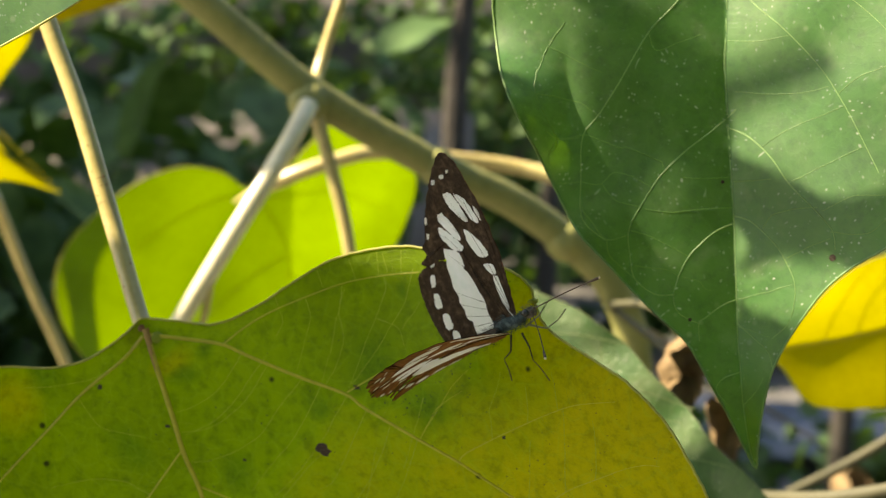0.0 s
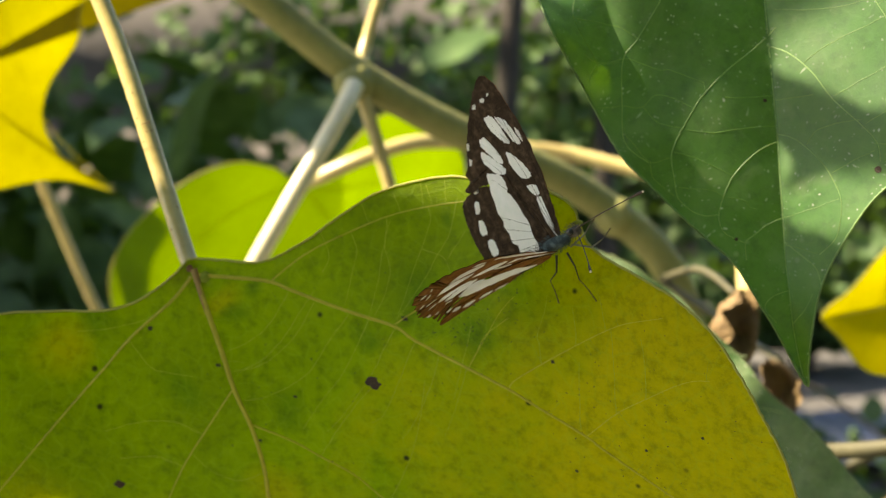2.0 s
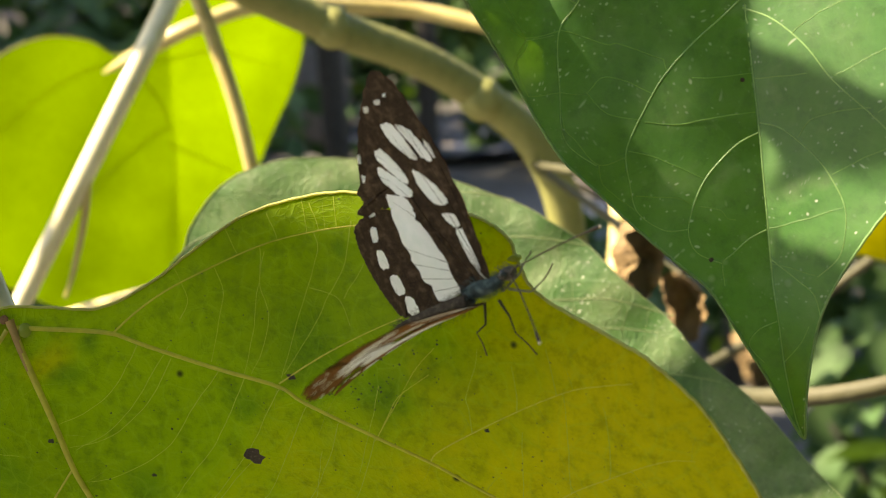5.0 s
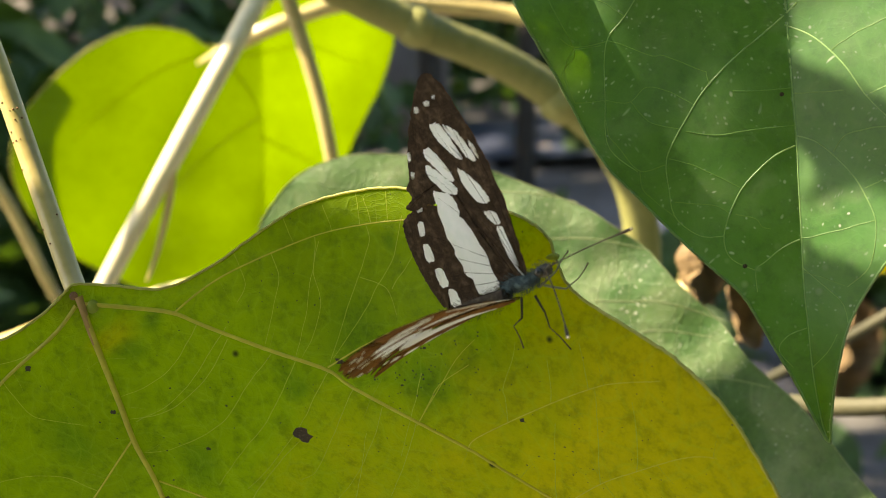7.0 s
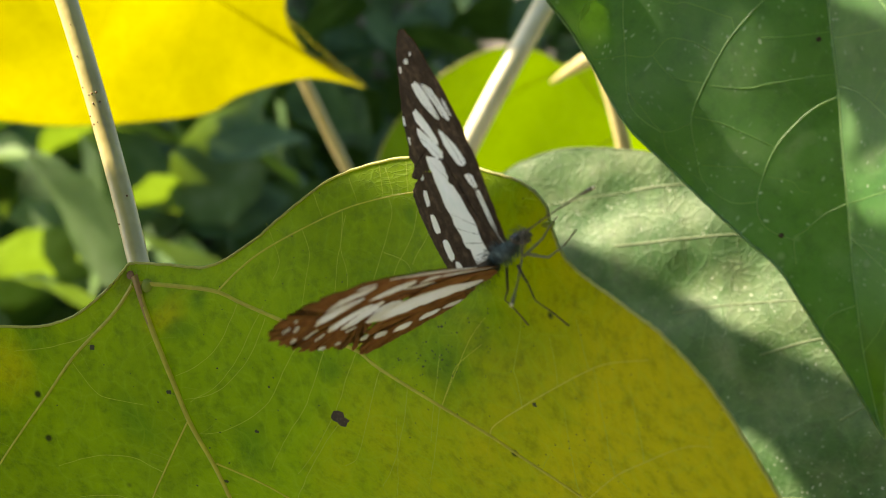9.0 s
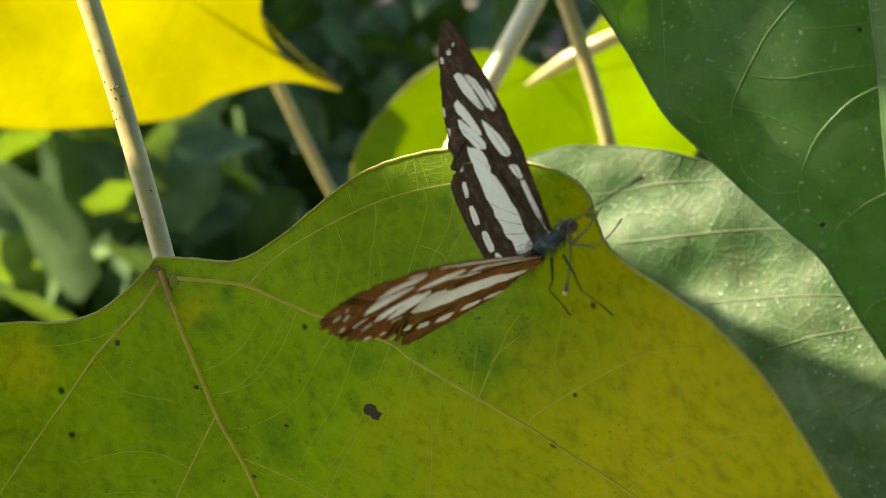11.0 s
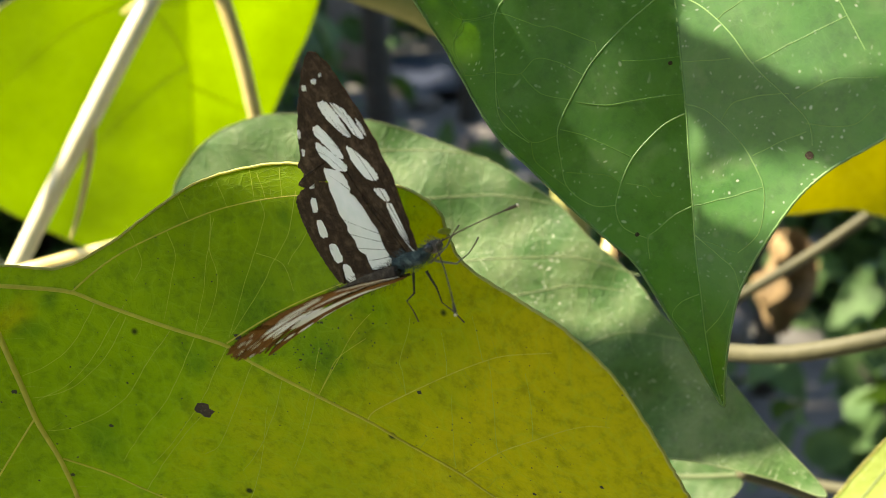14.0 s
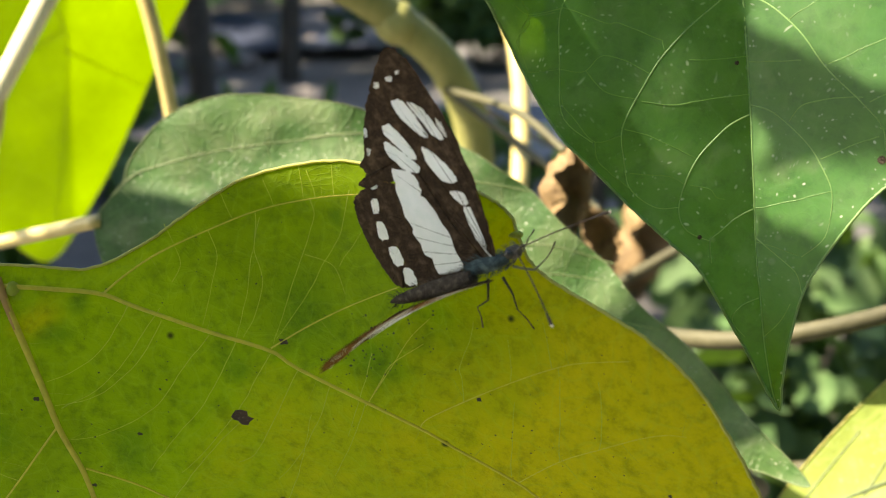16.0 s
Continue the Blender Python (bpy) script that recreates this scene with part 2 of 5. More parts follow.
STEM = surface("green_stem", [(0.3, (0.15, 0.16, 0.045)), (0.6, (0.25, 0.25, 0.08)), (0.8, (0.30, 0.285, 0.11))], 40, 0.6, 0.4, 0.0008)
TWIG = surface("old_stalk", [(0.3, (0.035, 0.035, 0.016)), (0.6, (0.065, 0.062, 0.03)), (0.8, (0.09, 0.085, 0.045))], 50, 0.7, 0.4, 0.0006)
SCAR = surface("dead_spot", [(0.3, (0.02, 0.012, 0.006)), (0.6, (0.05, 0.03, 0.015)), (0.75, (0.30, 0.26, 0.2))], 500, 0.8, 0.6, 0.0003)
REDDISH = surface("joint_brown", [(0.3, (0.10, 0.035, 0.01)), (0.7, (0.24, 0.12, 0.03))], 400, 0.6, 0.3, 0.0003)
FOOT = plain("vein_foot", (0.34, 0.22, 0.06), 0.5, (0.5, 0.3, 0.05), 0.3)
VEIN_FINE = plain("fine_vein", (0.22, 0.285, 0.014), 0.5, (0.5, 0.6, 0.01), 0.25)
VEIN_RUNG = plain("cross_vein", (0.27, 0.33, 0.025), 0.5, (0.7, 0.75, 0.03), 0.25)
VEIN_NET = plain("net_vein", (0.10, 0.22, 0.06), 0.5, (0.4, 0.6, 0.03), 0.2)
VEIN_DULL = plain("pale_vein", (0.13, 0.17, 0.08), 0.6, (0.3, 0.45, 0.1), 0.3)
VEIN_LIME = plain("lime_vein", (0.24, 0.28, 0.02), 0.5, (0.42, 0.50, 0.02), 0.5)
LEAF_GOLD = leaf_material("golden_leaf", (0.34, 0.28, 0.004), (0.42, 0.34, 0.006), (0.52, 0.46, 0.0), cell=60, web=0.2, translucency=0.5)
SPECK = plain("dark_speck", (0.03, 0.03, 0.01), 0.8)
WING_DARK = surface("wing_scales", [(0.3, (0.016, 0.010, 0.006)), (0.5, (0.032, 0.020, 0.012)), (0.66, (0.10, 0.066, 0.040))], 800, 0.8, 0.5, 0.0002, gloss=0.12)
WING_UNDER = surface("wing_underside", [(0.3, (0.05, 0.020, 0.007)), (0.5, (0.19, 0.068, 0.015)), (0.75, (0.36, 0.165, 0.055))], 420, 0.7, 0.4, 0.0002, gloss=0.2)
WING_WHITE = plain("white_scales", (0.90, 0.95, 0.93), 0.6, (0.95, 0.97, 0.95), 0.3, shade=0.93)
WING_CREAM = plain("cream_scales", (0.92, 0.91, 0.85), 0.6, (0.75, 0.76, 0.72), 0.3, shade=0.95)
THORAX = surface("thorax_sheen", [(0.32, (0.015, 0.015, 0.014)), (0.5, (0.04, 0.075, 0.085)), (0.68, (0.16, 0.22, 0.22))], 1100, 0.55, 0.8, 0.0003, gloss=0.2)
ABDOMEN = surface("abdomen_scales", [(0.3, (0.018, 0.014, 0.010)), (0.55, (0.06, 0.048, 0.036)), (0.72, (0.16, 0.13, 0.10))], 1300, 0.8, 0.5, 0.0002, gloss=0.15)
HEAD = surface("head_hair", [(0.3, (0.025, 0.022, 0.018)), (0.52, (0.10, 0.09, 0.075)), (0.7, (0.28, 0.25, 0.21))], 1500, 0.7, 0.5, 0.0002, gloss=0.2)
EYE = surface("eye", [(0.4, (0.012, 0.012, 0.012)), (0.6, (0.05, 0.05, 0.045)), (0.75, (0.2, 0.18, 0.14))], 1500, 0.25, 0.1, 0.0001)
ANTENNA = plain("antenna_brown", (0.045, 0.026, 0.012), 0.6)
PALE_TIP = plain("pale_tip", (0.75, 0.62, 0.42), 0.5)
LEG = plain("leg_dark", (0.03, 0.024, 0.016), 0.6)
LEG_PALE = plain("leg_pale", (0.20, 0.19, 0.10), 0.6)
LEG_FOOT = plain("foot_brown", (0.10, 0.07, 0.03), 0.6)
GROUND = surface("garden_soil", [(0.3, (0.05, 0.048, 0.046)), (0.5, (0.09, 0.088, 0.087)), (0.75, (0.15, 0.15, 0.155))], 2.2, 0.9, 0.6, 0.02)
DRY = surface("dry_leaf", [(0.3, (0.07, 0.042, 0.019)), (0.55, (0.19, 0.125, 0.055)), (0.8, (0.34, 0.25, 0.14))], 60, 0.8, 0.5, 0.002)
BARK = surface("dark_bark", [(0.3, (0.026, 0.023, 0.019)), (0.7, (0.065, 0.057, 0.048))], 30, 0.9, 0.8, 0.01)
SHEET = surface("pale_plastic", [(0.3, (0.03, 0.038, 0.065)), (0.6, (0.05, 0.06, 0.10)), (0.8, (0.08, 0.095, 0.14))], 4, 0.4, 0.3, 0.01)
POT = surface("black_plastic", [(0.3, (0.012, 0.012, 0.014)), (0.7, (0.03, 0.03, 0.035))], 20, 0.5, 0.2, 0.002)
STONE = surface("rubble", [(0.3, (0.10, 0.09, 0.085)), (0.55, (0.17, 0.155, 0.15)), (0.8, (0.26, 0.235, 0.22))], 6, 0.9, 0.6, 0.01)
# Lit copy of the bush leaf, its sunlight put into the paler colour.
BUSH_LIT = leaf_material("bush_leaf_lit", (0.12, 0.20, 0.07), (0.22, 0.29, 0.15), (0.25, 0.40, 0.02), cell=40, web=0.1, translucency=0.3, roughness=0.55, gloss=0.3)
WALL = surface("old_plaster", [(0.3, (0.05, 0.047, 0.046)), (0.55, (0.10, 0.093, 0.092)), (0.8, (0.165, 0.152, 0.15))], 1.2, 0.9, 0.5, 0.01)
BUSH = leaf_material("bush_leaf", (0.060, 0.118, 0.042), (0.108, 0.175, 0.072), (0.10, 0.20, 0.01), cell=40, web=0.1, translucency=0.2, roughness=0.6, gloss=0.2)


# ---- building helpers ----
def thing(name, label, category, at=(0, 0, 0), group="", kind=""):
    ob = new(name)
    ob.location = at
    return tagged(ob, label, category, group, kind)


def part(name, bm, mat, parent, label="", smooth=True):
    me = bpy.data.meshes.new(name)
    bm.to_mesh(me)
    bm.free()
    for f in me.polygons:
        f.use_smooth = smooth
    for k in (mat if isinstance(mat, list) else [mat]):
        me.materials.append(k)
    ob = new(name, me)
    ob.parent = parent
    return tagged(ob, label)


def curve(points, count, closed=False):
    """A smooth line through the points (Catmull-Rom), with count places on it."""
    pts = [Vector(p) for p in points]
    n = len(pts)
    spans = n if closed else n - 1
    out = []
    for k in range(count):
        s = k / (count if closed else count - 1) * spans
        i = min(int(s), spans - 1)
        f = s - i
        at = (lambda j: pts[j % n]) if closed else (lambda j: pts[max(0, min(n - 1, j))])
        a, b, c, d = at(i - 1), at(i), at(i + 1), at(i + 2)
        out.append(0.5 * (2 * b + (c - a) * f + (2 * a - 5 * b + 4 * c - d) * f * f + (3 * b - a - 3 * c + d) * f ** 3))
    return out


def tube(bm, path, radii, sides=8, flat=1.0, caps=True):
    """A round rod along a path; radii: one per place of the path or (first, last)."""
    path = [Vector(p) for p in path]
    if len(radii) != len(path):
        radii = [radii[0] + (radii[-1] - radii[0]) * k / (len(path) - 1) for k in range(len(path))]
    up, rings = None, []
    for k, p in enumerate(path):
        d = (path[min(k + 1, len(path) - 1)] - path[max(k - 1, 0)]).normalized()
        if up is None:
            up = d.orthogonal().normalized()
        up = (up - d * up.dot(d)).normalized()
        side = d.cross(up)
        rings.append([bm.verts.new(p + radii[k] * (math.cos(a) * up + flat * math.sin(a) * side)) for a in (2 * math.pi * j / sides for j in range(sides))])
    for a, b in zip(rings, rings[1:]):
        for j in range(sides):
            bm.faces.new((a[j], a[(j + 1) % sides], b[(j + 1) % sides], b[j]))
    if caps:
        bm.faces.new(rings[0][::-1]), bm.faces.new(rings[-1])
    return bm


SITE = Matrix.Translation((0, 0, 1.25)) @ pose(0, 0, 0, 8) @ Matrix.Translation((0, 0, -1.25))


def basis(origin, normal):
    """The pose of a blade: x across, y up along it, z out of its face."""
    n = Vector(normal).normalized()
    u = Vector((0, 0, 1)).cross(n).normalized()
    return SITE @ Matrix.Translation(origin) @ Matrix((u, n.cross(u), n)).transposed().to_4x4()


def under(ob, parent, m):
    """Hang ob under its parent so that it stands at the pose m in the world."""
    ob.parent = parent
    ob.matrix_basis = parent.matrix_basis.inverted() @ m
    return ob


def leaf(parent, m, outline, centre, rise, mat, label, rings=34, around=240, ragged=0.0, seed=1, rim=0.00022, rim_mat=None):
    """A leaf of a shrub: a blade of rings from its centre out to its smooth outline, lifted by rise(u, v), with a pale thickened margin."""
    rnd = random.Random(seed)
    edge = curve([(u, v, 0) for u, v in outline], around, True)
    c = Vector((*centre, 0))
    edge = [c + (e - c) * (1 + ragged * (rnd.random() - 0.5)) for e in edge]
    bm = bmesh.new()
    mid = bm.verts.new((c.x, c.y, rise(c.x, c.y)))
    last = None
    for r in range(1, rings + 1):
        s = (r / rings) ** 0.8
        ring = []
        for e in edge:
            p = c + (e - c) * s
            ring.append(bm.verts.new((p.x, p.y, rise(p.x, p.y))))
        for j in range(around):
            k = (j + 1) % around
            if last:
                bm.faces.new((last[j], ring[j], ring[k], last[k]))
            else:
                bm.faces.new((mid, ring[j], ring[k]))
        last = ring
    ob = under(part("leaf", bm, mat, parent, label), parent, m)
    line = [Vector((e.x, e.y, rise(e.x, e.y))) for e in edge]
    part("margin", tube(bmesh.new(), line + line[:1], (rim, rim), 5, caps=False), rim_mat or RIM, ob)
    return ob


def strip(bm, pts, radii):
    """A low rounded ridge on a blade, open below."""
    rows = []
    for k, p in enumerate(pts):
        d = (pts[min(k + 1, len(pts) - 1)] - pts[max(k - 1, 0)]).normalized()
        side = d.cross(Vector((0, 0, 1))).normalized()
        r = radii[0] + (radii[1] - radii[0]) * k / (len(pts) - 1)
        rows.append([bm.verts.new(p + r * math.cos(a) * side + Vector((0, 0, 0.45 * r * math.sin(a) + 0.00002))) for a in (0, 0.8, math.pi / 2, math.pi - 0.8, math.pi)])
    for a, b in zip(rows, rows[1:]):
        for j in range(4):
            bm.faces.new((a[j], a[j + 1], b[j + 1], b[j]))
    return bm


def ridge(path, rise, count):
    return [Vector((p.x, p.y, rise(p.x, p.y))) for p in curve([(u, v, 0) for u, v in path], count)]


def waver(line, rise, far, seed):
    """The same line with small sideways wanderings, on the blade."""
    rnd = random.Random(seed)
    a, b = rnd.uniform(0, 50), rnd.uniform(0, 50)
    moved = [p + Vector((far * noise.noise(Vector((p.x * 420, p.y * 420, a))), far * noise.noise(Vector((p.x * 420, p.y * 420, b))), 0)) for p in line]
    return [Vector((p.x, p.y, rise(p.x, p.y))) for p in moved]


def vein(name, path, rise, radii, mat, parent, count=24, label=""):
    return part(name, strip(bmesh.new(), ridge(path, rise, count), radii), mat, parent, label)


def cross_veins(paths, outline, rise, mat, parent, step, reach, radius, seed, lean=0.25):
    """The fine side veins that leave the main ones, wavering and forked, as one mesh."""
    rnd = random.Random(seed)
    bm = bmesh.new()
    for path in paths:
        line = curve([(u, v, 0) for u, v in path], 200)
        far = 0.0
        for k in range(1, 199):
            far += (line[k] - line[k - 1]).length
            if far < step:
                continue
            far = rnd.uniform(-0.4, 0.4) * step
            d = (line[k + 1] - line[k - 1]).normalized()
            for side in (-1, 1):
                way = (Vector((-d.y, d.x, 0)) * side + d * (lean + rnd.uniform(-0.08, 0.08))).normalized()
                p, pts, bend = line[k].copy(), [], rnd.uniform(-0.04, 0.04)
                for _ in range(int(rnd.uniform(0.55, 1.0) * reach / 0.0012)):
                    pts.append(Vector((p.x, p.y, rise(p.x, p.y))))
                    bend = 0.75 * bend + rnd.uniform(-0.07, 0.07)
                    way = (way + Vector((-way.y, way.x, 0)) * bend).normalized()
                    p = p + way * 0.0012
                    if not inside(p.x, p.y, outline):
                        break
                if len(pts) > 3:
                    strip(bm, pts, (radius, radius * 0.4))
    return tagged(part("vein_net", bm, mat, parent), kind="stuff")


def inside(u, v, ring):
    """Whether a place lies within a closed outline."""
    hit = False
    for (a, b), (c, d) in zip(ring, ring[1:] + ring[:1]):
        if (b > v) != (d > v) and u < a + (v - b) / (d - b) * (c - a):
            hit = not hit
    return hit


def cm(*pairs):
    return [(u / 100, v / 100) for u, v in pairs]


# ---- ground, wall and far garden ----
bm = bmesh.new()
bmesh.ops.create_grid(bm, x_segments=60, y_segments=60, size=60)
for v in bm.verts:
    v.co.z = 0.05 * noise.noise(v.co * 0.5)
ground = tagged(part("ground", bm, GROUND, None), "bare brown garden soil with grey dry patches", "ground", kind="structure")


# ---- wall, far garden and things on the ground ----
def bush(name, label, at, size, count, leaf_size, mats, seed, group="", low=0.15):
    """A shrub: bent stems from one foot and a loose crown of many small folded leaves."""
    rnd = random.Random(seed)
    ob = thing(name, label, "shrub", at, group)
    tips = []
    for k in range(7):
        a = rnd.uniform(0, 6.28)
        tip = Vector((math.cos(a) * size[0] * rnd.uniform(0.2, 0.8), math.sin(a) * size[1] * rnd.uniform(0.2, 0.8), size[2] * rnd.uniform(0.6, 1.0)))
        line = curve([(0.04 * math.cos(a), 0.04 * math.sin(a), -0.03), tip * 0.45 + Vector((0, 0, 0.1 * size[2])), tip], 9)
        part("branch", tube(bmesh.new(), line, (0.012, 0.004), 6), BARK, ob)
        tips += line[2:]
    for mat in mats:
        bm = bmesh.new()
        for _ in range(count // len(mats)):
            c = rnd.choice(tips) + Vector((rnd.gauss(0, 0.33) * size[0], rnd.gauss(0, 0.33) * size[1], rnd.gauss(0, 0.2) * size[2]))
            c.z = max(c.z, low)
            n = Vector((rnd.uniform(-1, 1), rnd.uniform(-1, 1), rnd.uniform(0.0, 1.4)))
            m = Matrix.Translation(c) @ n.to_track_quat("Z", "Y").to_matrix().to_4x4() @ pose(0, 0, 0, 0, 0, rnd.uniform(0, 360))
            s = leaf_size * rnd.uniform(0.6, 1.25)
            tip, foot = bm.verts.new(m @ Vector((0, 0.62 * s, -0.08 * s))), bm.verts.new(m @ Vector((0, -0.5 * s, 0)))
            mid = [bm.verts.new(m @ Vector((0, y * s, -0.05 * s * abs(y)))) for y in (-0.2, 0.2)]
            for side in (-1, 1):
                out = [bm.verts.new(m @ Vector((side * x * s, y * s, 0.09 * s))) for x, y in ((0.24, -0.42), (0.36, -0.12), (0.27, 0.24))]
                bm.faces.new((foot, out[0], out[1], mid[0])[::side])
                bm.faces.new((mid[0], out[1], out[2], mid[1])[::side])
                bm.faces.new((mid[1], out[2], tip)[::side])
        part("crown", bm, mat, ob)
    return ob


bm = bmesh.new()
rows = []
for i in range(121):
    x = -14 + 28 * i / 120
    top = 2.05 + 0.10 * noise.noise(Vector((x * 0.9, 0, 0))) + 0.05 * x / 3 * 0.4
    rows.append([bm.verts.new((x, 12.0 + dy + 0.06 * noise.noise(Vector((x * 1.5, z, 1))), z)) for dy, z in ((0, -0.1), (0, 0.5), (0, 1.0), (0, 1.5), (0, top), (0.35, top), (0.35, -0.1))])
for a, b in zip(rows, rows[1:]):
    for j in range(6):
        bm.faces.new((a[j], b[j], b[j + 1], a[j + 1]))
tagged(part("wall_north", bm, WALL, None), "weathered grey plastered garden wall", "wall", kind="structure")

rnd = random.Random(8)
stones = []
for k in range(7):
    bm = bmesh.new()
    bmesh.ops.create_icosphere(bm, subdivisions=3, radius=1)
    for v in bm.verts:
        v.co *= 1 + 0.35 * noise.noise(v.co * 1.3 + Vector((k * 7, 0, 0))) + 0.08 * noise.noise(v.co * 5)
        v.co.z *= 0.6
    stones.append(bm)
for k, bm in enumerate(stones):
    s = rnd.uniform(0.07, 0.16)
    ob = part("stone", bm, STONE, None)
    ob.scale = (s, s, s)
    ob.location = (rnd.uniform(0.0, 2.2), rnd.uniform(3.6, 8.5), 0.3 * s)
    tagged(ob, "rough grey stone lying on the soil", "stone", "stones on the soil")
    for _ in range(6):
        c = copy_thing(ob, pose(rnd.uniform(-1.5, 3.2), rnd.uniform(3.4, 10.5), 0.3 * s, 0, 0, rnd.uniform(0, 360)))


def crumpled(at, size, seed):
    bm = bmesh.new()
    bmesh.ops.create_grid(bm, x_segments=24, y_segments=24, size=0.5)
    for v in bm.verts:
        p = v.co.copy()
        v.co = Vector((p.x * size[0] * (1 + 0.15 * noise.noise(p * 3 + Vector((seed, 0, 0)))), p.y * size[1], 0.06 + 0.06 * abs(noise.noise(p * 3 + Vector((seed, 0, 0)))) + 0.008 * noise.noise(p * 14)))
    ob = part("plastic_sheet", bm, SHEET, None)
    ob.location = at
    return tagged(ob, "crumpled pale blue plastic sheet on the soil", "plastic sheet", "plastic sheets")


crumpled((1.42, 5.7, 0.0), (0.75, 0.9, 0), 1)
crumpled((0.85, 8.3, 0.0), (0.9, 1.2, 0), 5)
crumpled((-0.1, 7.6, 0.0), (0.5, 0.5, 0), 9)

bm = bmesh.new()
tube(bm, [(0, 0, z) for z in (0, 0.01, 0.20, 0.21, 0.23, 0.23)], [0.085, 0.09, 0.115, 0.125, 0.125, 0.112], 28)
pot = part("plant_pot", bm, POT, None)
pot.location = (-1.16, 8.6, 1.10)
tagged(pot, "black plastic plant pot on the brick pier", "plant pot")
bm = bmesh.new()
bmesh.ops.create_cube(bm, size=1)
for v in bm.verts:
    v.co = Vector((-0.9 + v.co.x * 2.6, 8.6 + v.co.y * 0.34, 0.53 + v.co.z * 1.14))
bmesh.ops.bevel(bm, geom=bm.edges[:], offset=0.02, segments=2, affect="EDGES")
tagged(part("brick_pier", bm, STONE, None), "low grey rubble garden wall with a pot on it", "low wall")

for at, r, h, lean in (((0.98, 3.55), 0.028, 2.6, 0.02), ((0.25, 6.2), 0.055, 3.0, -0.03), ((0.66, 7.2), 0.05, 3.2, 0.03)):
    t = thing("sapling", "thin dark bare tree trunk rising from the soil", "tree", (*at, 0), "thin trunks")
    part("trunk", tube(bmesh.new(), curve([(0, 0, -0.05), (lean, 0.02, h * 0.35), (-lean, 0.03, h * 0.7), (lean, 0, h)], 20), (r, r * 0.6), 10), BARK, t)
    rnd = random.Random(int(100 * r))
    bm = bmesh.new()
    for _ in range(260):
        c = Vector((rnd.gauss(0, 0.35), rnd.gauss(0, 0.35), h + rnd.gauss(0, 0.25)))
        m = Matrix.Translation(c) @ Vector((rnd.uniform(-1, 1), rnd.uniform(-1, 1), 1)).to_track_quat("Z", "Y").to_matrix().to_4x4()
        bm.faces.new([bm.verts.new(m @ Vector(p)) for p in ((0, -0.06, 0), (0.03, 0, 0.008), (0, 0.07, 0), (-0.03, 0, 0.008))])
    part("crown", bm, BUSH, t)

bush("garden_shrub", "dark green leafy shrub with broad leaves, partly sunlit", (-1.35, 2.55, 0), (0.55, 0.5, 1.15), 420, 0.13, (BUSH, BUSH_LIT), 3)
bush("garden_shrub", "dark green leafy shrub with broad leaves, partly sunlit", (-0.75, 3.4, 0), (0.6, 0.5, 1.25), 420, 0.13, (BUSH, BUSH), 5)
bush("garden_shrub", "dense green leafy shrub by the wall", (-2.6, 5.0, 0), (0.9, 0.8, 1.5), 700, 0.13, (BUSH, BUSH), 6)
bush("garden_shrub", "dense green leafy shrub by the wall", (-1.6, 6.8, 0), (0.9, 0.7, 1.2), 600, 0.12, (BUSH, BUSH), 7)
bush("garden_shrub", "dense green leafy shrub by the wall", (0.25, 9.2, 0), (0.8, 0.6, 1.5), 700, 0.11, (BUSH, BUSH), 8)
bush("garden_shrub", "dense green leafy shrub by the wall", (1.7, 9.8, 0), (0.9, 0.6, 1.6), 700, 0.11, (BUSH, BUSH), 9)
bush("garden_shrub", "dense green leafy shrub by the wall", (-3.6, 9.5, 0), (1.2, 0.8, 1.9), 800, 0.13, (BUSH, BUSH), 10)
bush("garden_shrub", "dense green leafy shrub by the wall", (-5.6, 8.4, 0), (1.2, 0.9, 2.0), 800, 0.13, (BUSH, BUSH), 11)
bush("garden_shrub", "low bright green weeds on the soil", (1.5, 3.3, 0), (0.35, 0.3, 0.35), 260, 0.09, (BUSH, BUSH), 12, low=0.02)
bush("garden_shrub", "low green weeds on the soil", (0.7, 4.6, 0), (0.5, 0.4, 0.3), 260, 0.09, (BUSH, BUSH), 13, low=0.02)
bush("garden_shrub", "low green weeds on the soil", (2.2, 5.2, 0), (0.6, 0.5, 0.45), 320, 0.10, (BUSH, BUSH), 14, low=0.02)
bush("garden_shrub", "low green weeds on the soil", (-0.4, 5.4, 0), (0.6, 0.4, 0.5), 320, 0.10, (BUSH, BUSH), 15, low=0.02)
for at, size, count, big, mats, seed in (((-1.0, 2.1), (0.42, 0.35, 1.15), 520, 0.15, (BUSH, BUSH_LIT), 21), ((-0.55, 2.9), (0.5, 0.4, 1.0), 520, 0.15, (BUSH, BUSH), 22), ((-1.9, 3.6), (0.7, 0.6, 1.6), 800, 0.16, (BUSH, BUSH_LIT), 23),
                                         ((-0.6, 7.6), (0.9, 0.5, 1.0), 800, 0.14, (BUSH, BUSH), 24), ((0.9, 10.6), (1.2, 0.5, 1.9), 1100, 0.15, (BUSH, BUSH), 25), ((-1.0, 10.8), (1.2, 0.5, 2.0), 1100, 0.15, (BUSH, BUSH), 26),
                                         ((2.9, 10.2), (1.2, 0.6, 1.9), 1100, 0.15, (BUSH, BUSH), 27), ((1.6, 7.4), (0.7, 0.4, 0.6), 600, 0.12, (BUSH, BUSH), 28)):
    bush("garden_shrub", "dark green leafy shrub in the garden bed", (*at, 0), size, count, big, mats, seed)
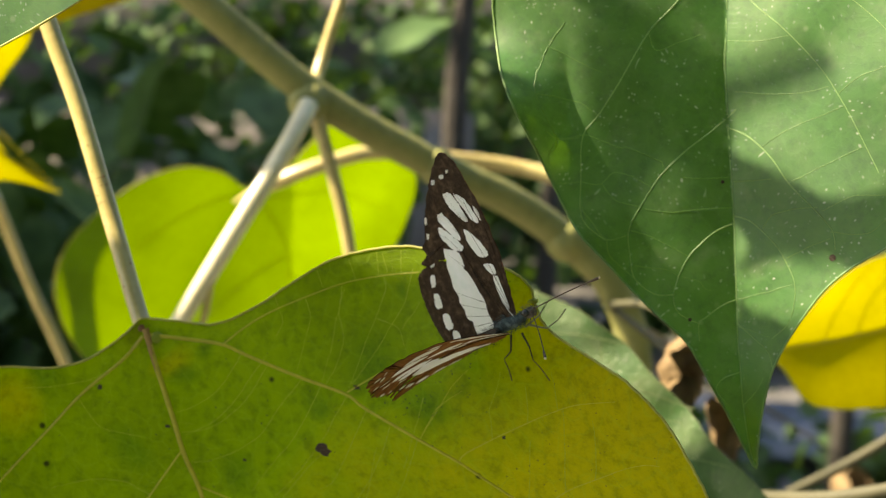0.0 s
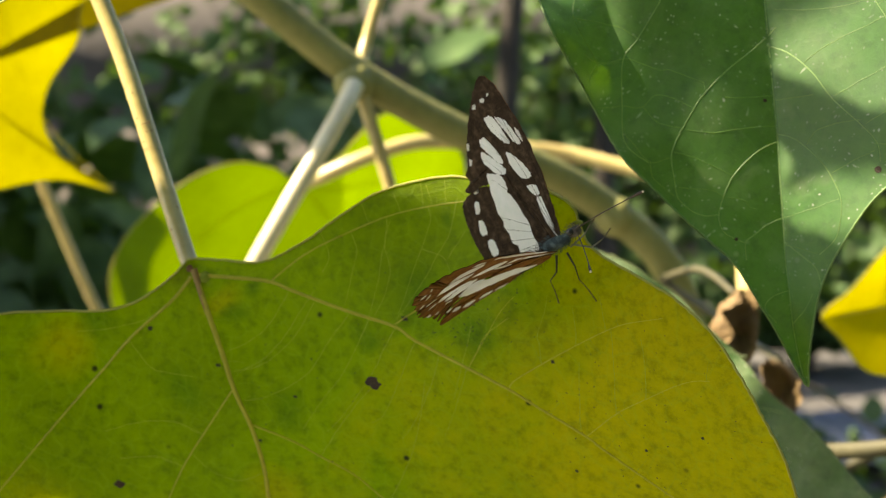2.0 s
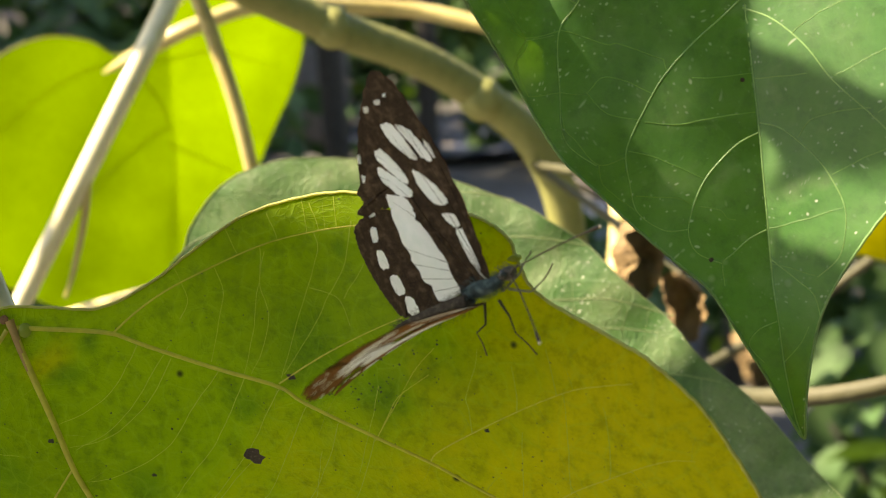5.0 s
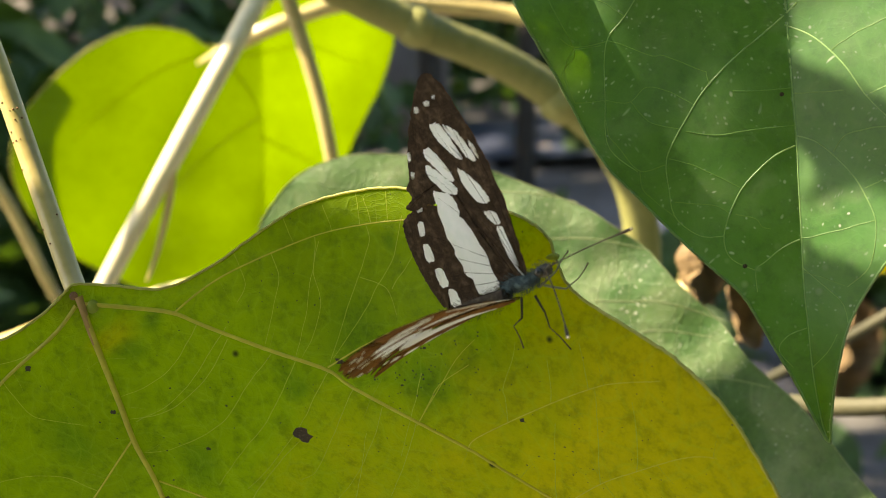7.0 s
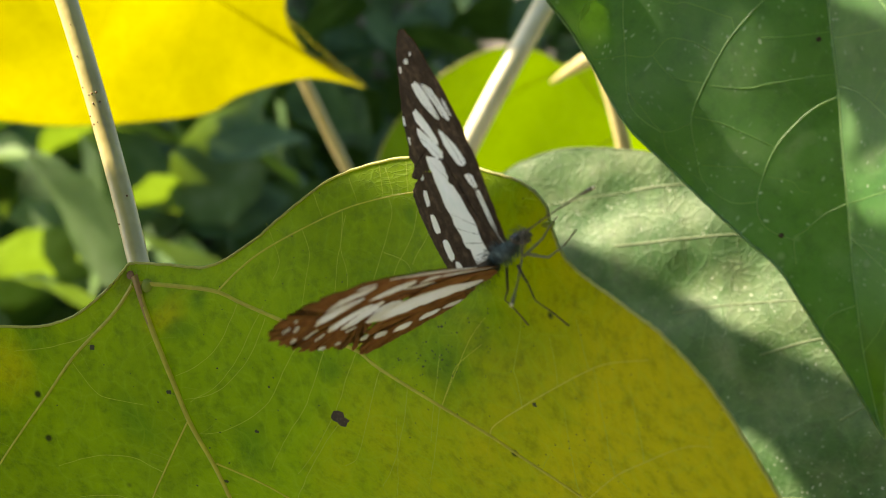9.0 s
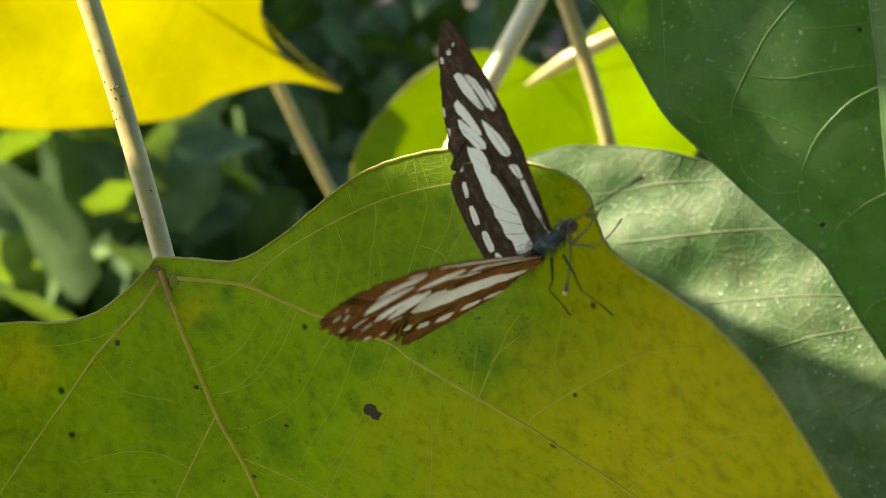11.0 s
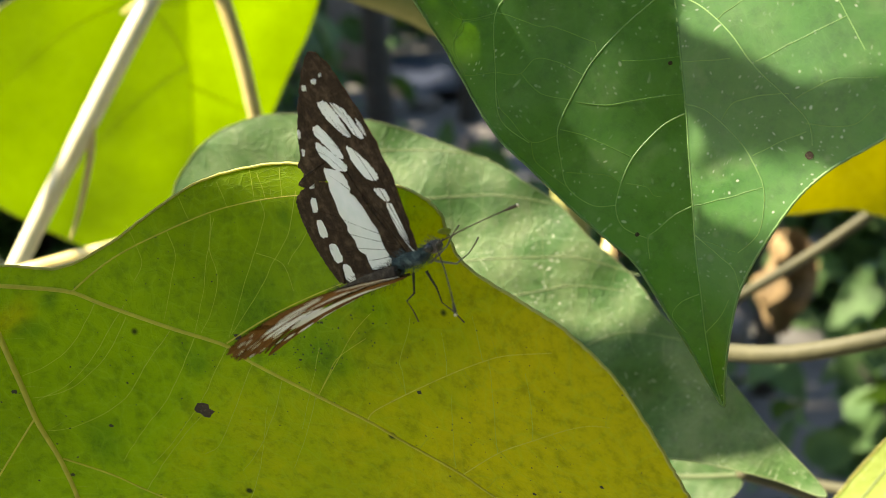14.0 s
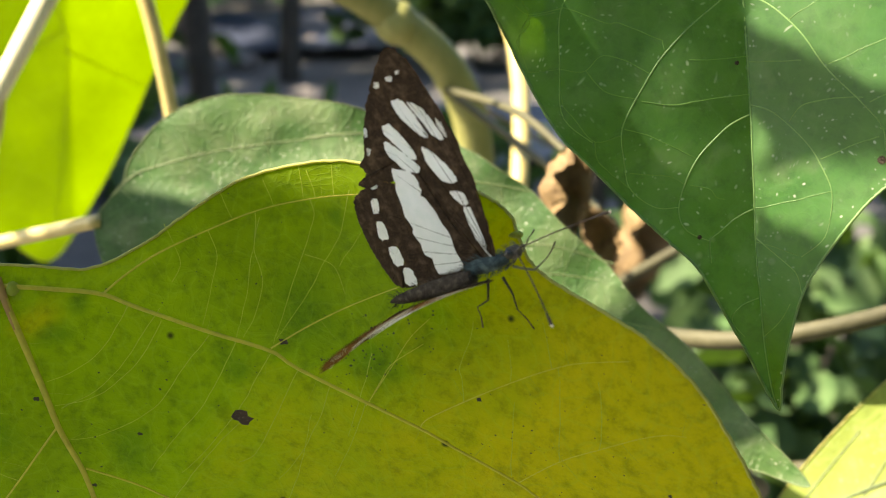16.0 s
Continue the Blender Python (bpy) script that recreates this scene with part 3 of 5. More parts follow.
for at, seed in (((1.05, 2.6), 31), ((1.3, 4.2), 32), ((0.55, 3.6), 33)):
    bush("garden_shrub", "low green weeds on the soil", (*at, 0), (0.4, 0.3, 0.4), 300, 0.09, (BUSH, BUSH), seed, low=0.02)
# Unseen shrubs added behind and beside the camera to hold back sky light.
for at, size, count, seed in (((-0.2, -2.9), (1.0, 0.5, 1.5), 1200, 41), ((1.5, -2.2), (1.1, 0.6, 3.1), 1500, 42), ((2.6, -0.6), (0.6, 1.0, 3.0), 1400, 43), ((2.9, 1.4), (0.6, 0.9, 2.7), 1200, 44)):
    bush("garden_shrub", "unseen tall green shrub added to block sky light", (*at, 0), size, count, 0.2, (BUSH, BUSH), seed)
# These leaves look sunlit by their paler colour.
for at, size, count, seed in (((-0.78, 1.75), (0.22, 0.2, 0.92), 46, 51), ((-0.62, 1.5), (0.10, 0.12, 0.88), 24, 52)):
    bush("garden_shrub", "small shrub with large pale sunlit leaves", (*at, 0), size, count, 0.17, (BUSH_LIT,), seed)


# Unseen trees added behind the camera to cut sky light and reflections.
for at, size, count, seed in (((-3.2, -4.2), (1.5, 1.0, 4.4), 1500, 71), ((-0.6, -3.6), (1.5, 0.9, 4.5), 1700, 72), ((1.9, -3.9), (1.5, 1.0, 4.6), 1700, 73), ((4.2, -2.2), (1.0, 1.5, 4.4), 1500, 74), ((4.6, 0.8), (1.0, 1.5, 4.2), 1500, 75)):
    bush("shade_tree", "unseen tall green tree added to block sky and sun", (*at, 0), size, count, 0.36, (BUSH, BUSH), seed, low=0.4)
# More unseen trees, added on the sun's side to shade the far garden.
for at, h, seed in (((-4.3, 3.3), 5.8, 61), ((-4.7, 5.0), 6.2, 62), ((-5.4, 7.0), 6.2, 63), ((-6.6, 9.6), 6.8, 64)):
    bush("shade_tree", "unseen tall green tree added to block sky and sun", (*at, 0), (1.4, 1.2, h), 1600, 0.34, (BUSH, BUSH), seed, low=2.4)


# ---- the shrub with its large leaves ----
shrub = thing("shrub", "large-leaved shrub with pale stalks and green and yellowing leaves", "shrub", (0.10, 0.72, 0.0))


def rod(name, pts, radii, mat, parent, label="", count=40, sides=12):
    """A stalk through points of the plant's own frame."""
    line = [SITE @ Vector(p) for p in curve(pts, count)]
    return under(part(name, tube(bmesh.new(), line, radii, sides), mat, parent, label), parent, Matrix())


stem = rod("stem", [(-0.16, 0.585, 1.285), (-0.11, 0.585, 1.242), (-0.072, 0.588, 1.209), (-0.032, 0.592, 1.176), (0.010, 0.60, 1.151), (0.040, 0.608, 1.136), (0.064, 0.612, 1.119), (0.081, 0.613, 1.102), (0.091, 0.613, 1.076), (0.0935, 0.612, 1.03), (0.091, 0.612, 0.98)],
           (0.0058, 0.0066), STEM, shrub, "smooth pale green main stem", 70, 16)
low = part("stem", tube(bmesh.new(), curve([SITE @ Vector((0.089, 0.612, 0.99)), SITE @ Vector((0.09, 0.615, 0.9)), (0.10, 0.72, 0.5), (0.10, 0.72, -0.03)], 30), (0.0066, 0.012), 14), STEM, shrub)
under(low, shrub, Matrix())
for at, r in (((-0.034, 0.589, 1.174), 0.0075), ((0.012, 0.60, 1.150), 0.0072), ((0.062, 0.611, 1.120), 0.0076)):
    bm = bmesh.new()
    bmesh.ops.create_icosphere(bm, subdivisions=3, radius=r)
    for v in bm.verts:
        v.co *= 1 + 0.10 * noise.noise(v.co * 200)
    under(part("node", bm, STEM, shrub), shrub, SITE @ Matrix.Translation(at))

rod("leaf_stalk", [(-0.034, 0.583, 1.174), (-0.040, 0.566, 1.163), (-0.056, 0.548, 1.137), (-0.088, 0.533, 1.083), (-0.115, 0.52, 1.035), (-0.14, 0.505, 0.99)], (0.0036, 0.0027), STALK_SUNLIT, shrub, "pale sunlit leaf stalk")
rod("leaf_stalk", [(-0.032, 0.587, 1.172), (-0.0255, 0.58, 1.152), (-0.019, 0.574, 1.127), (-0.014, 0.568, 1.09), (-0.013, 0.55, 1.04), (-0.017, 0.53, 1.0)], (0.0026, 0.0021), STALK, shrub)
rod("leaf_stalk", [(-0.033, 0.595, 1.178), (-0.0305, 0.605, 1.187), (-0.0235, 0.612, 1.210), (-0.008, 0.63, 1.26)], (0.0024, 0.0018), STALK, shrub)
rod("leaf_stalk", [(-0.080, 0.785, 1.094), (-0.06, 0.774, 1.106), (-0.037, 0.772, 1.116), (-0.012, 0.78, 1.121), (0.025, 0.80, 1.115), (0.072, 0.80, 1.108), (0.13, 0.76, 1.09), (0.12, 0.66, 1.04), (0.0885, 0.615, 0.99)], [0.0036 * min(1.0, 0.2 + k / 6) for k in range(40)], STALK, shrub, "sunlit tan leaf stalk")
rod("bud", [(-0.064, 0.542, 1.124), (-0.0655, 0.541, 1.111), (-0.070, 0.539, 1.095), (-0.0735, 0.538, 1.086)], (0.0016, 0.0004), STALK, shrub, "thin pale pointed shoot")


def rise_main(u, v):
    w, q = max(v, -0.035), min(max(u, -0.075), 0.075)
    bowl = -0.0027 - 0.0618 * q + 0.076 * w + 2.61 * q * q + 3.67 * q * w - 7.09 * w * w + 0.3 * (v - w)
    return bowl - 0.0024 * math.exp(-((u - 0.009) / 0.014) ** 2 - ((v - 0.021) / 0.014) ** 2) + 0.0006 * noise.noise(Vector((u * 45, v * 45, 0.3)))


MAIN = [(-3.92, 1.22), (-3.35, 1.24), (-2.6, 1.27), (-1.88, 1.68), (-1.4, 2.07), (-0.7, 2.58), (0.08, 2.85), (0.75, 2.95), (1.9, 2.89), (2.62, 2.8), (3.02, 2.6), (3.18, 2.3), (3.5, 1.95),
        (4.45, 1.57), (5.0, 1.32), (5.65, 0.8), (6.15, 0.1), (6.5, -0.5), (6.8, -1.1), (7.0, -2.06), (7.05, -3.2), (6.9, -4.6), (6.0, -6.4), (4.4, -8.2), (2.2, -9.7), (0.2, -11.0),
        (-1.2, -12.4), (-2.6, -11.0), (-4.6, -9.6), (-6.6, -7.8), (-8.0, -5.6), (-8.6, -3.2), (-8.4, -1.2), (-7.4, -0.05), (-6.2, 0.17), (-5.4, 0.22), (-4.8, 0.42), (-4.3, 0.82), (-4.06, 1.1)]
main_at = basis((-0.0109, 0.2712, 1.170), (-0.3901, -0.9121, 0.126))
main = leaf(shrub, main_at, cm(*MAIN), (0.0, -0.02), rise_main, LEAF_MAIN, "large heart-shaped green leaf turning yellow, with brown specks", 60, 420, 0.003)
main_net = bmesh.new()
main_paths = []


def main_vein(r, *pts, name="vein"):
    main_paths.append(cm(*pts))
    vein(name, cm(*pts), rise_main, (r, 0.42 * r) if r > 0.0003 else (0.75 * r, 0.36 * r), VEIN_YELLOW, main, 44)


def main_rung(*pts, r=0.000055):
    """A thin cross vein, a little wavering."""
    strip(main_net, waver(ridge(cm(*pts), rise_main, 30), rise_main, 0.00016, len(main_net.verts)), (r, 0.6 * r))


main_vein(0.00062, (-3.80, 0.92), (-3.49, 0.26), (-3.21, -0.45), (-3.01, -1.08), (-2.73, -1.78), (-2.60, -2.59), (-2.65, -3.59), (-2.54, -4.58), (-2.1, -7.5), (-1.6, -11.6), name="midrib")
main_vein(0.00036, (-3.80, 0.95), (-3.16, 0.95), (-2.46, 0.93), (-1.99, 0.79), (-1.00, 0.52), (-0.12, 0.33), (0.24, 0.13), (1.23, -0.26), (1.99, -0.56), (2.41, -0.77), (3.33, -1.22), (3.73, -1.48), (5.5, -2.5), (6.8, -3.2))
main_vein(0.00034, (-3.88, 0.92), (-4.16, 0.49), (-4.83, -0.20), (-5.32, -0.84), (-5.83, -1.49), (-7.6, -3.8))
main_vein(0.00020, (-2.43, 0.93), (-2.11, 1.24), (-1.70, 1.55), (-1.07, 1.90), (-0.39, 2.22), (0.30, 2.42), (0.89, 2.54))
main_vein(0.00018, (-0.12, 0.37), (0.33, 0.70), (0.77, 0.98), (1.22, 1.23), (1.57, 1.41))
main_vein(0.00012, (1.97, -0.55), (2.08, -0.38), (2.58, -0.03), (3.22, 0.38), (3.73, 0.68), (4.10, 0.85), (4.73, 1.02))
main_vein(0.00009, (3.33, -1.22), (3.91, -0.71), (4.43, -0.38), (4.94, -0.08), (5.27, 0.06), (5.54, 0.10))
main_vein(0.00022, (-2.70, -1.69), (-2.03, -1.93), (-1.56, -2.19), (-0.99, -2.51), (-0.46, -3.01), (0.28, -3.51), (1.29, -4.04), (3.8, -7.0))
main_vein(0.00022, (-3.04, -1.04), (-3.54, -1.82), (-4.04, -2.59), (-4.59, -3.63), (-5.09, -4.61), (-6, -7.4))
main_vein(0.00008, (1.26, -0.24), (1.42, 0.10), (1.56, 0.36), (1.97, 0.70))
main_vein(0.00007, (1.22, -0.31), (1.53, 0.27), (1.78, 0.75), (2.04, 1.07))
main_rung((-1.63, 0.62), (-1.87, 0.11), (-2.26, -0.35), (-2.61, -0.59), (-3.05, -0.71))
main_rung((-0.97, 0.47), (-1.31, -0.02), (-1.65, -0.58), (-2.06, -0.93), (-2.50, -1.15), (-2.87, -1.23))
main_rung((-0.60, 0.41), (-0.84, -0.15), (-1.11, -0.66), (-1.45, -1.11), (-1.82, -1.68))
main_rung((-0.12, 0.30), (-0.36, -0.19), (-0.60, -0.66), (-1.10, -1.37), (-1.40, -1.70))
main_rung((0.26, 0.10), (0.05, -0.41), (-0.16, -0.89), (-0.37, -1.30), (-0.59, -1.47))
main_rung((0.71, -0.11), (0.55, -0.62), (0.28, -1.22), (-0.05, -1.71))
main_rung((1.21, -0.28), (1.05, -0.83), (0.75, -1.55))
main_rung((-2.07, 0.81), (-2.37, 0.24), (-2.71, -0.12), (-3.17, -0.37))
main_rung((-1.50, 1.17), (-1.41, 1.38), (-1.43, 1.50), (-1.51, 1.65))
main_rung((0.24, 2.40), (0.32, 2.18), (0.23, 1.75), (0.11, 1.28), (0.06, 1.02), (-0.09, 0.44))
main_rung((-0.47, 2.17), (-0.44, 1.77), (-0.49, 1.41), (-0.49, 1.05), (-0.60, 0.47))
main_rung((-1.07, 1.90), (-0.93, 1.58), (-0.97, 1.18), (-1.06, 0.60))
main_rung((-1.68, 1.93), (-1.53, 1.69))
main_rung((-0.97, 2.39), (-0.77, 2.07))
main_rung((-0.41, 2.62), (-0.24, 2.29))
main_rung((0.05, 2.83), (0.15, 2.40))
main_rung((0.49, 2.88), (0.56, 2.46))
main_rung((-1.65, 0.80), (-1.87, 0.42), (-2.14, -0.04), (-2.48, -0.43), (-2.97, -0.75))
main_rung((1.28, 0.47), (1.16, -0.09), (0.96, -0.84))
main_rung((0.17, 2.78), (0.32, 2.43))
main_rung((0.77, 2.59), (0.68, 1.94), (0.49, 1.55), (0.33, 1.16), (-0.05, 0.51))
main_rung((-0.41, 2.11), (-0.44, 1.70), (-0.29, 1.26), (-0.37, 0.79), (-0.51, 0.48))
main_rung((0.24, 1.68), (0.64, 1.57), (0.83, 1.22))
main_rung((0.72, 1.57), (0.98, 2.05))
main_rung((2.57, -0.04), (2.53, 0.30), (2.49, 0.46), (2.61, 0.89), (2.64, 1.14))
main_rung((3.19, 0.38), (3.18, 0.67), (3.11, 0.98))
main_rung((3.73, 0.68), (3.66, 1.00), (3.57, 1.30))
main_rung((3.23, -1.12), (3.24, -0.54), (3.25, 0.09))
main_rung((3.89, -0.71), (3.89, -0.22), (3.86, 0.29), (3.82, 0.71))
main_rung((4.43, -0.38), (4.43, 0.16), (4.35, 0.65))
main_rung((-4.35, 0.26), (-4.74, 0.06), (-5.22, -0.08), (-5.80, -0.18))
main_rung((-4.88, -0.25), (-4.54, -0.71), (-4.20, -0.82), (-3.75, -0.86))
main_rung((-3.63, -1.94), (-4.12, -1.73), (-4.71, -1.77), (-5.31, -1.98))
main_rung((-4.04, -2.59), (-4.50, -2.42), (-5.09, -2.49))
main_rung((-2.60, -2.59), (-3.09, -2.79), (-3.56, -2.63), (-3.88, -2.29))
main_rung((-2.65, -3.34), (-3.23, -3.49), (-3.83, -3.50), (-4.39, -3.38))
main_rung((-1.56, -2.19), (-1.16, -1.57), (-0.80, -1.09), (-0.39, -0.63))
main_rung((-0.46, -3.01), (0.01, -2.16), (0.27, -1.44), (0.45, -0.55))
vein("vein", cm((-3.86, 1.05), (-3.78, 0.88), (-3.62, 0.52), (-3.48, 0.22)), rise_main, (0.0008, 0.0004), FOOT, main, 20, "reddish brown foot of the midrib")
tagged(part("vein_net", main_net, VEIN_RUNG, main), kind="stuff")
cross_veins(main_paths, cm(*MAIN), rise_main, VEIN_FINE, main, 0.008, 0.006, 0.000028, 5, 0.12)
bm = bmesh.new()
bmesh.ops.create_uvsphere(bm, u_segments=16, v_segments=10, radius=1)
for p in bm.verts:
    p.co = Vector((0.0312 + 0.0009 * p.co.x + 0.0003 * p.co.y, 0.0238 + 0.0005 * p.co.y, rise_main(0.031, 0.024) + 0.00035 * p.co.z + 0.0006 * p.co.x ** 2))
part("leaf_flap", bm, VEIN_RUNG, main, "small curled shred of leaf edge")
for u, v, r in ((-0.53, -0.72, 0.0013), (-5.2, -3.0, 0.0009), (2.3, -3.7, 0.0015), (0.05, 0.48, 0.0006), (-4.52, -0.04, 0.0005), (-3.3, -0.62, 0.0004), (-1.93, -1.09, 0.0003), (-2.61, -1.97, 0.0004), (2.77, 0.03, 0.0004), (4.4, -1.3, 0.0003), (3.1, -1.9, 0.0003), (5.4, -0.9, 0.0003)):
    rnd = random.Random(int(1000 * abs(u)))
    bm = bmesh.new()
    rim = [bm.verts.new(((u + 0) / 100 + r * k * math.cos(a) * 1.15, v / 100 + r * k * math.sin(a) * 0.85, 0)) for a, k in ((j * 0.524, rnd.uniform(0.6, 1.25)) for j in range(12))]
    mid = bm.verts.new((u / 100, v / 100, 0))
    for p in (*rim, mid):
        p.co.z = rise_main(p.co.x, p.co.y) + (0.00008 if p is mid else 0.00005)
    for j in range(12):
        bm.faces.new((mid, rim[j], rim[(j + 1) % 12]))
    part("dead_spot", bm, SCAR if r > 0.00055 else SPECK, main, "small dead brown spot")
rnd = random.Random(12)
bm = bmesh.new()
for u0, v0, spread, count, big in (((1.36, 0.36, 0.28, 26, 0.00022), (0.80, 0.20, 0.20, 12, 0.00020), (1.91, 0.89, 0.20, 12, 0.00020), (1.21, 0.95, 0.12, 6, 0.00020), (3.77, 0.19, 1.60, 60, 0.00014), (-0.99, -0.07, 1.80, 60, 0.00014), (4.05, -0.94, 1.20, 50, 0.00016), (-2.36, -1.37, 1.00, 24, 0.00020), (-1.43, 1.54, 1.20, 24, 0.00014))):
    for _ in range(count):
        u, v, r = (u0 + rnd.gauss(0, spread)) / 100, (v0 + rnd.gauss(0, 0.7 * spread)) / 100, rnd.uniform(0.4, 1.0) * big
        if inside(u, v, cm(*MAIN)):
            ring = [bm.verts.new((u + r * k * math.cos(a), v + 0.8 * r * k * math.sin(a), 0)) for a, k in ((j * 0.785, rnd.uniform(0.5, 1.3)) for j in range(8))]
            for p in ring:
                p.co.z = rise_main(p.co.x, p.co.y) + 0.00004
            bm.faces.new(ring)
tagged(part("specks", bm, SPECK, main, "tiny dark specks"), kind="stuff")
rod("leaf_stalk", [(-0.0465, 0.2872, 1.1795), (-0.0487, 0.2915, 1.1815), (-0.0545, 0.3005, 1.1955), (-0.0622, 0.3105, 1.2155), (-0.0725, 0.3225, 1.239), (-0.091, 0.350, 1.291), (-0.15, 0.345, 1.36), (-0.24, 0.38, 1.40), (-0.28, 0.44, 1.38), (-0.24, 0.53, 1.32), (-0.155, 0.582, 1.281)], (0.0016, 0.0020), STALK, shrub, "pale leaf stalk with tiny brown specks", 70)
for at, r, mat in (((-0.0472, 0.2865, 1.1800), 0.0015, REDDISH), ((-0.0492, 0.2874, 1.1788), 0.0014, VEIN_FINE), ((-0.0445, 0.2852, 1.1790), 0.0013, VEIN_FINE)):
    bm = bmesh.new()
    bmesh.ops.create_icosphere(bm, subdivisions=3, radius=r)
    under(part("joint", bm, mat, shrub, "swollen reddish joint of stalk and leaf"), shrub, SITE @ Matrix.Translation(at) @ Matrix.Diagonal((1, 0.7, 1.1, 1)))
rnd = random.Random(4)
way = curve([(-0.0487, 0.2915, 1.1815), (-0.0545, 0.3005, 1.1955), (-0.0622, 0.3105, 1.2155), (-0.0725, 0.3225, 1.239), (-0.091, 0.350, 1.291)], 60)
for k in range(30):
    i = rnd.randrange(3, 50)
    d, turn = (way[i + 1] - way[i]).normalized(), rnd.uniform(-1.3, 1.3)
    out = Matrix.Rotation(turn, 3, d) @ (Vector((0.1, -1, 0)) - d * Vector((0.1, -1, 0)).dot(d)).normalized()
    bm = bmesh.new()
    bmesh.ops.create_icosphere(bm, subdivisions=1, radius=rnd.uniform(0.00010, 0.00022))
    under(part("speck", bm, REDDISH, shrub), shrub, SITE @ Matrix.Translation(way[i] + out * 0.00162))


CREASE_V = [-0.0364, -0.0337, -0.0274, -0.0211, -0.0164, -0.0114, -0.0065, -0.0005, 0.0049, 0.0280, 0.0345, 0.0410, 0.0448]
CREASE_U = [0.0201, 0.0190, 0.0174, 0.0163, 0.0154, 0.0147, 0.0141, 0.0133, 0.0126, 0.0090, 0.0085, 0.0080, 0.0075]


def rise_green(u, v):
    mid = float(np.interp(v, CREASE_V, CREASE_U))
    side = u - mid
    curl = 0.9 * max(0.0, -side - 0.0265) * math.exp(-((v - 0.019) / 0.008) ** 2)
    return -0.002 + (0.40 * side - 2.0 * side * side if side > 0 else -0.32 * side - 5.0 * side * side) + curl + 0.0009 * noise.noise(Vector((u * 70, v * 70, 3.1)))


GREEN = [(2.03, -3.66), (2.03, -3.3), (2.06, -2.67), (2.2, -1.87), (2.65, -0.95), (3.1, -0.35), (3.8, 0.18), (5.2, 1.1), (6.4, 3.0), (6.4, 5.4), (4.6, 7.6), (2.2, 8.4), (0.6, 8.0), (-1.4, 8.2), (-2.8, 6.8),
         (-3.2, 5.0), (-3.15, 3.9), (-2.9, 2.9), (-2.3, 1.75), (-1.65, 0.55), (-1.23, -0.05), (-0.73, -0.5), (-0.23, -0.95), (0.34, -1.4), (0.75, -1.74), (1.17, -2.35), (1.52, -2.88), (1.82, -3.38)]
green = leaf(shrub, basis((0.0407, 0.2749, 1.2017), (-0.2971, -0.9242, 0.24)), cm(*GREEN), (0.012, 0.018), rise_green, LEAF_GREEN, "broad dark green leaf with sunlit dusty patches", 56, 400, 0.003, 2, 0.0002, VEIN_GREEN)
green_net = bmesh.new()
green_paths = []


def green_vein(r, *pts, name="vein"):
    green_paths.append(cm(*pts))
    vein(name, cm(*pts), rise_green, (0.75 * r, 0.42 * r), VEIN_GREEN, green, 44)


def green_rung(*pts, r=0.000062):
    strip(green_net, waver(ridge(cm(*pts), rise_green, 26), rise_green, 0.00015, len(green_net.verts)), (r, 0.75 * r))


green_vein(0.00020, (0.75, 4.48), (0.80, 4.10), (0.85, 3.45), (0.90, 2.80), (1.26, 0.49), (1.33, -0.05), (1.41, -0.65), (1.47, -1.14), (1.54, -1.64), (1.63, -2.11), (1.74, -2.74), (1.90, -3.37), (2.01, -3.64), name="midrib")
green_vein(0.00013, (0.13, 4.29), (-0.03, 3.95), (-0.42, 3.43), (-0.82, 2.55), (-1.12, 1.97), (-1.34, 1.59), (-1.30, 0.84), (-1.21, 0.20), (-0.79, -0.12))
green_vein(0.00014, (1.13, 2.27), (0.77, 1.88), (0.37, 1.49), (0.02, 1.05), (-0.17, 0.69), (-0.37, 0.25), (-0.42, -0.00), (-0.36, -0.33), (-0.25, -0.71), (0.10, -0.94), (0.42, -0.92))
green_vein(0.00014, (1.26, 0.36), (1.02, 0.22), (0.82, 0.02), (0.61, -0.26), (0.48, -0.59), (0.42, -0.95), (0.54, -1.22), (0.87, -1.36))
green_vein(0.00012, (1.42, -0.91), (1.20, -1.04), (1.00, -1.23), (0.88, -1.36), (0.92, -1.65))
green_vein(0.00014, (0.87, 4.43), (1.33, 3.99), (1.79, 3.64), (2.28, 3.20), (2.59, 2.86), (2.98, 2.31), (3.31, 1.77), (3.56, 1.35))
green_vein(0.00014, (0.99, 1.97), (1.38, 1.83), (1.80, 1.50), (2.16, 1.07), (2.64, 0.66), (2.92, 0.37), (2.99, 0.07))
green_vein(0.00014, (1.27, 0.49), (1.58, 0.41), (2.01, 0.07), (2.24, -0.24), (2.39, -0.54), (2.41, -0.87), (2.35, -1.20), (2.10, -1.48))
green_vein(0.00012, (1.48, -1.29), (1.87, -1.56), (2.07, -1.73), (2.17, -2.04))
green_vein(0.00010, (1.61, -2.11), (1.37, -2.23), (1.27, -2.43), (1.47, -2.66))
green_vein(0.00009, (1.72, -2.66), (1.92, -2.39), (2.02, -2.14))
green_vein(0.00012, (2.54, 4.36), (3.20, 3.86), (3.59, 3.50))
green_rung((-0.42, -0.00), (-0.76, -0.10), (-1.07, 0.19), (-1.21, 0.34), (-1.28, 0.56))
green_rung((-1.28, 0.82), (-0.96, 0.82), (-0.78, 1.02), (-0.46, 0.99), (-0.10, 0.83))
green_rung((-0.96, 0.82), (-0.65, 0.56), (-0.24, 0.49))
green_rung((-1.69, 0.76), (-1.28, 0.82))
green_rung((-1.32, 1.63), (-1.72, 1.52), (-1.91, 1.62))
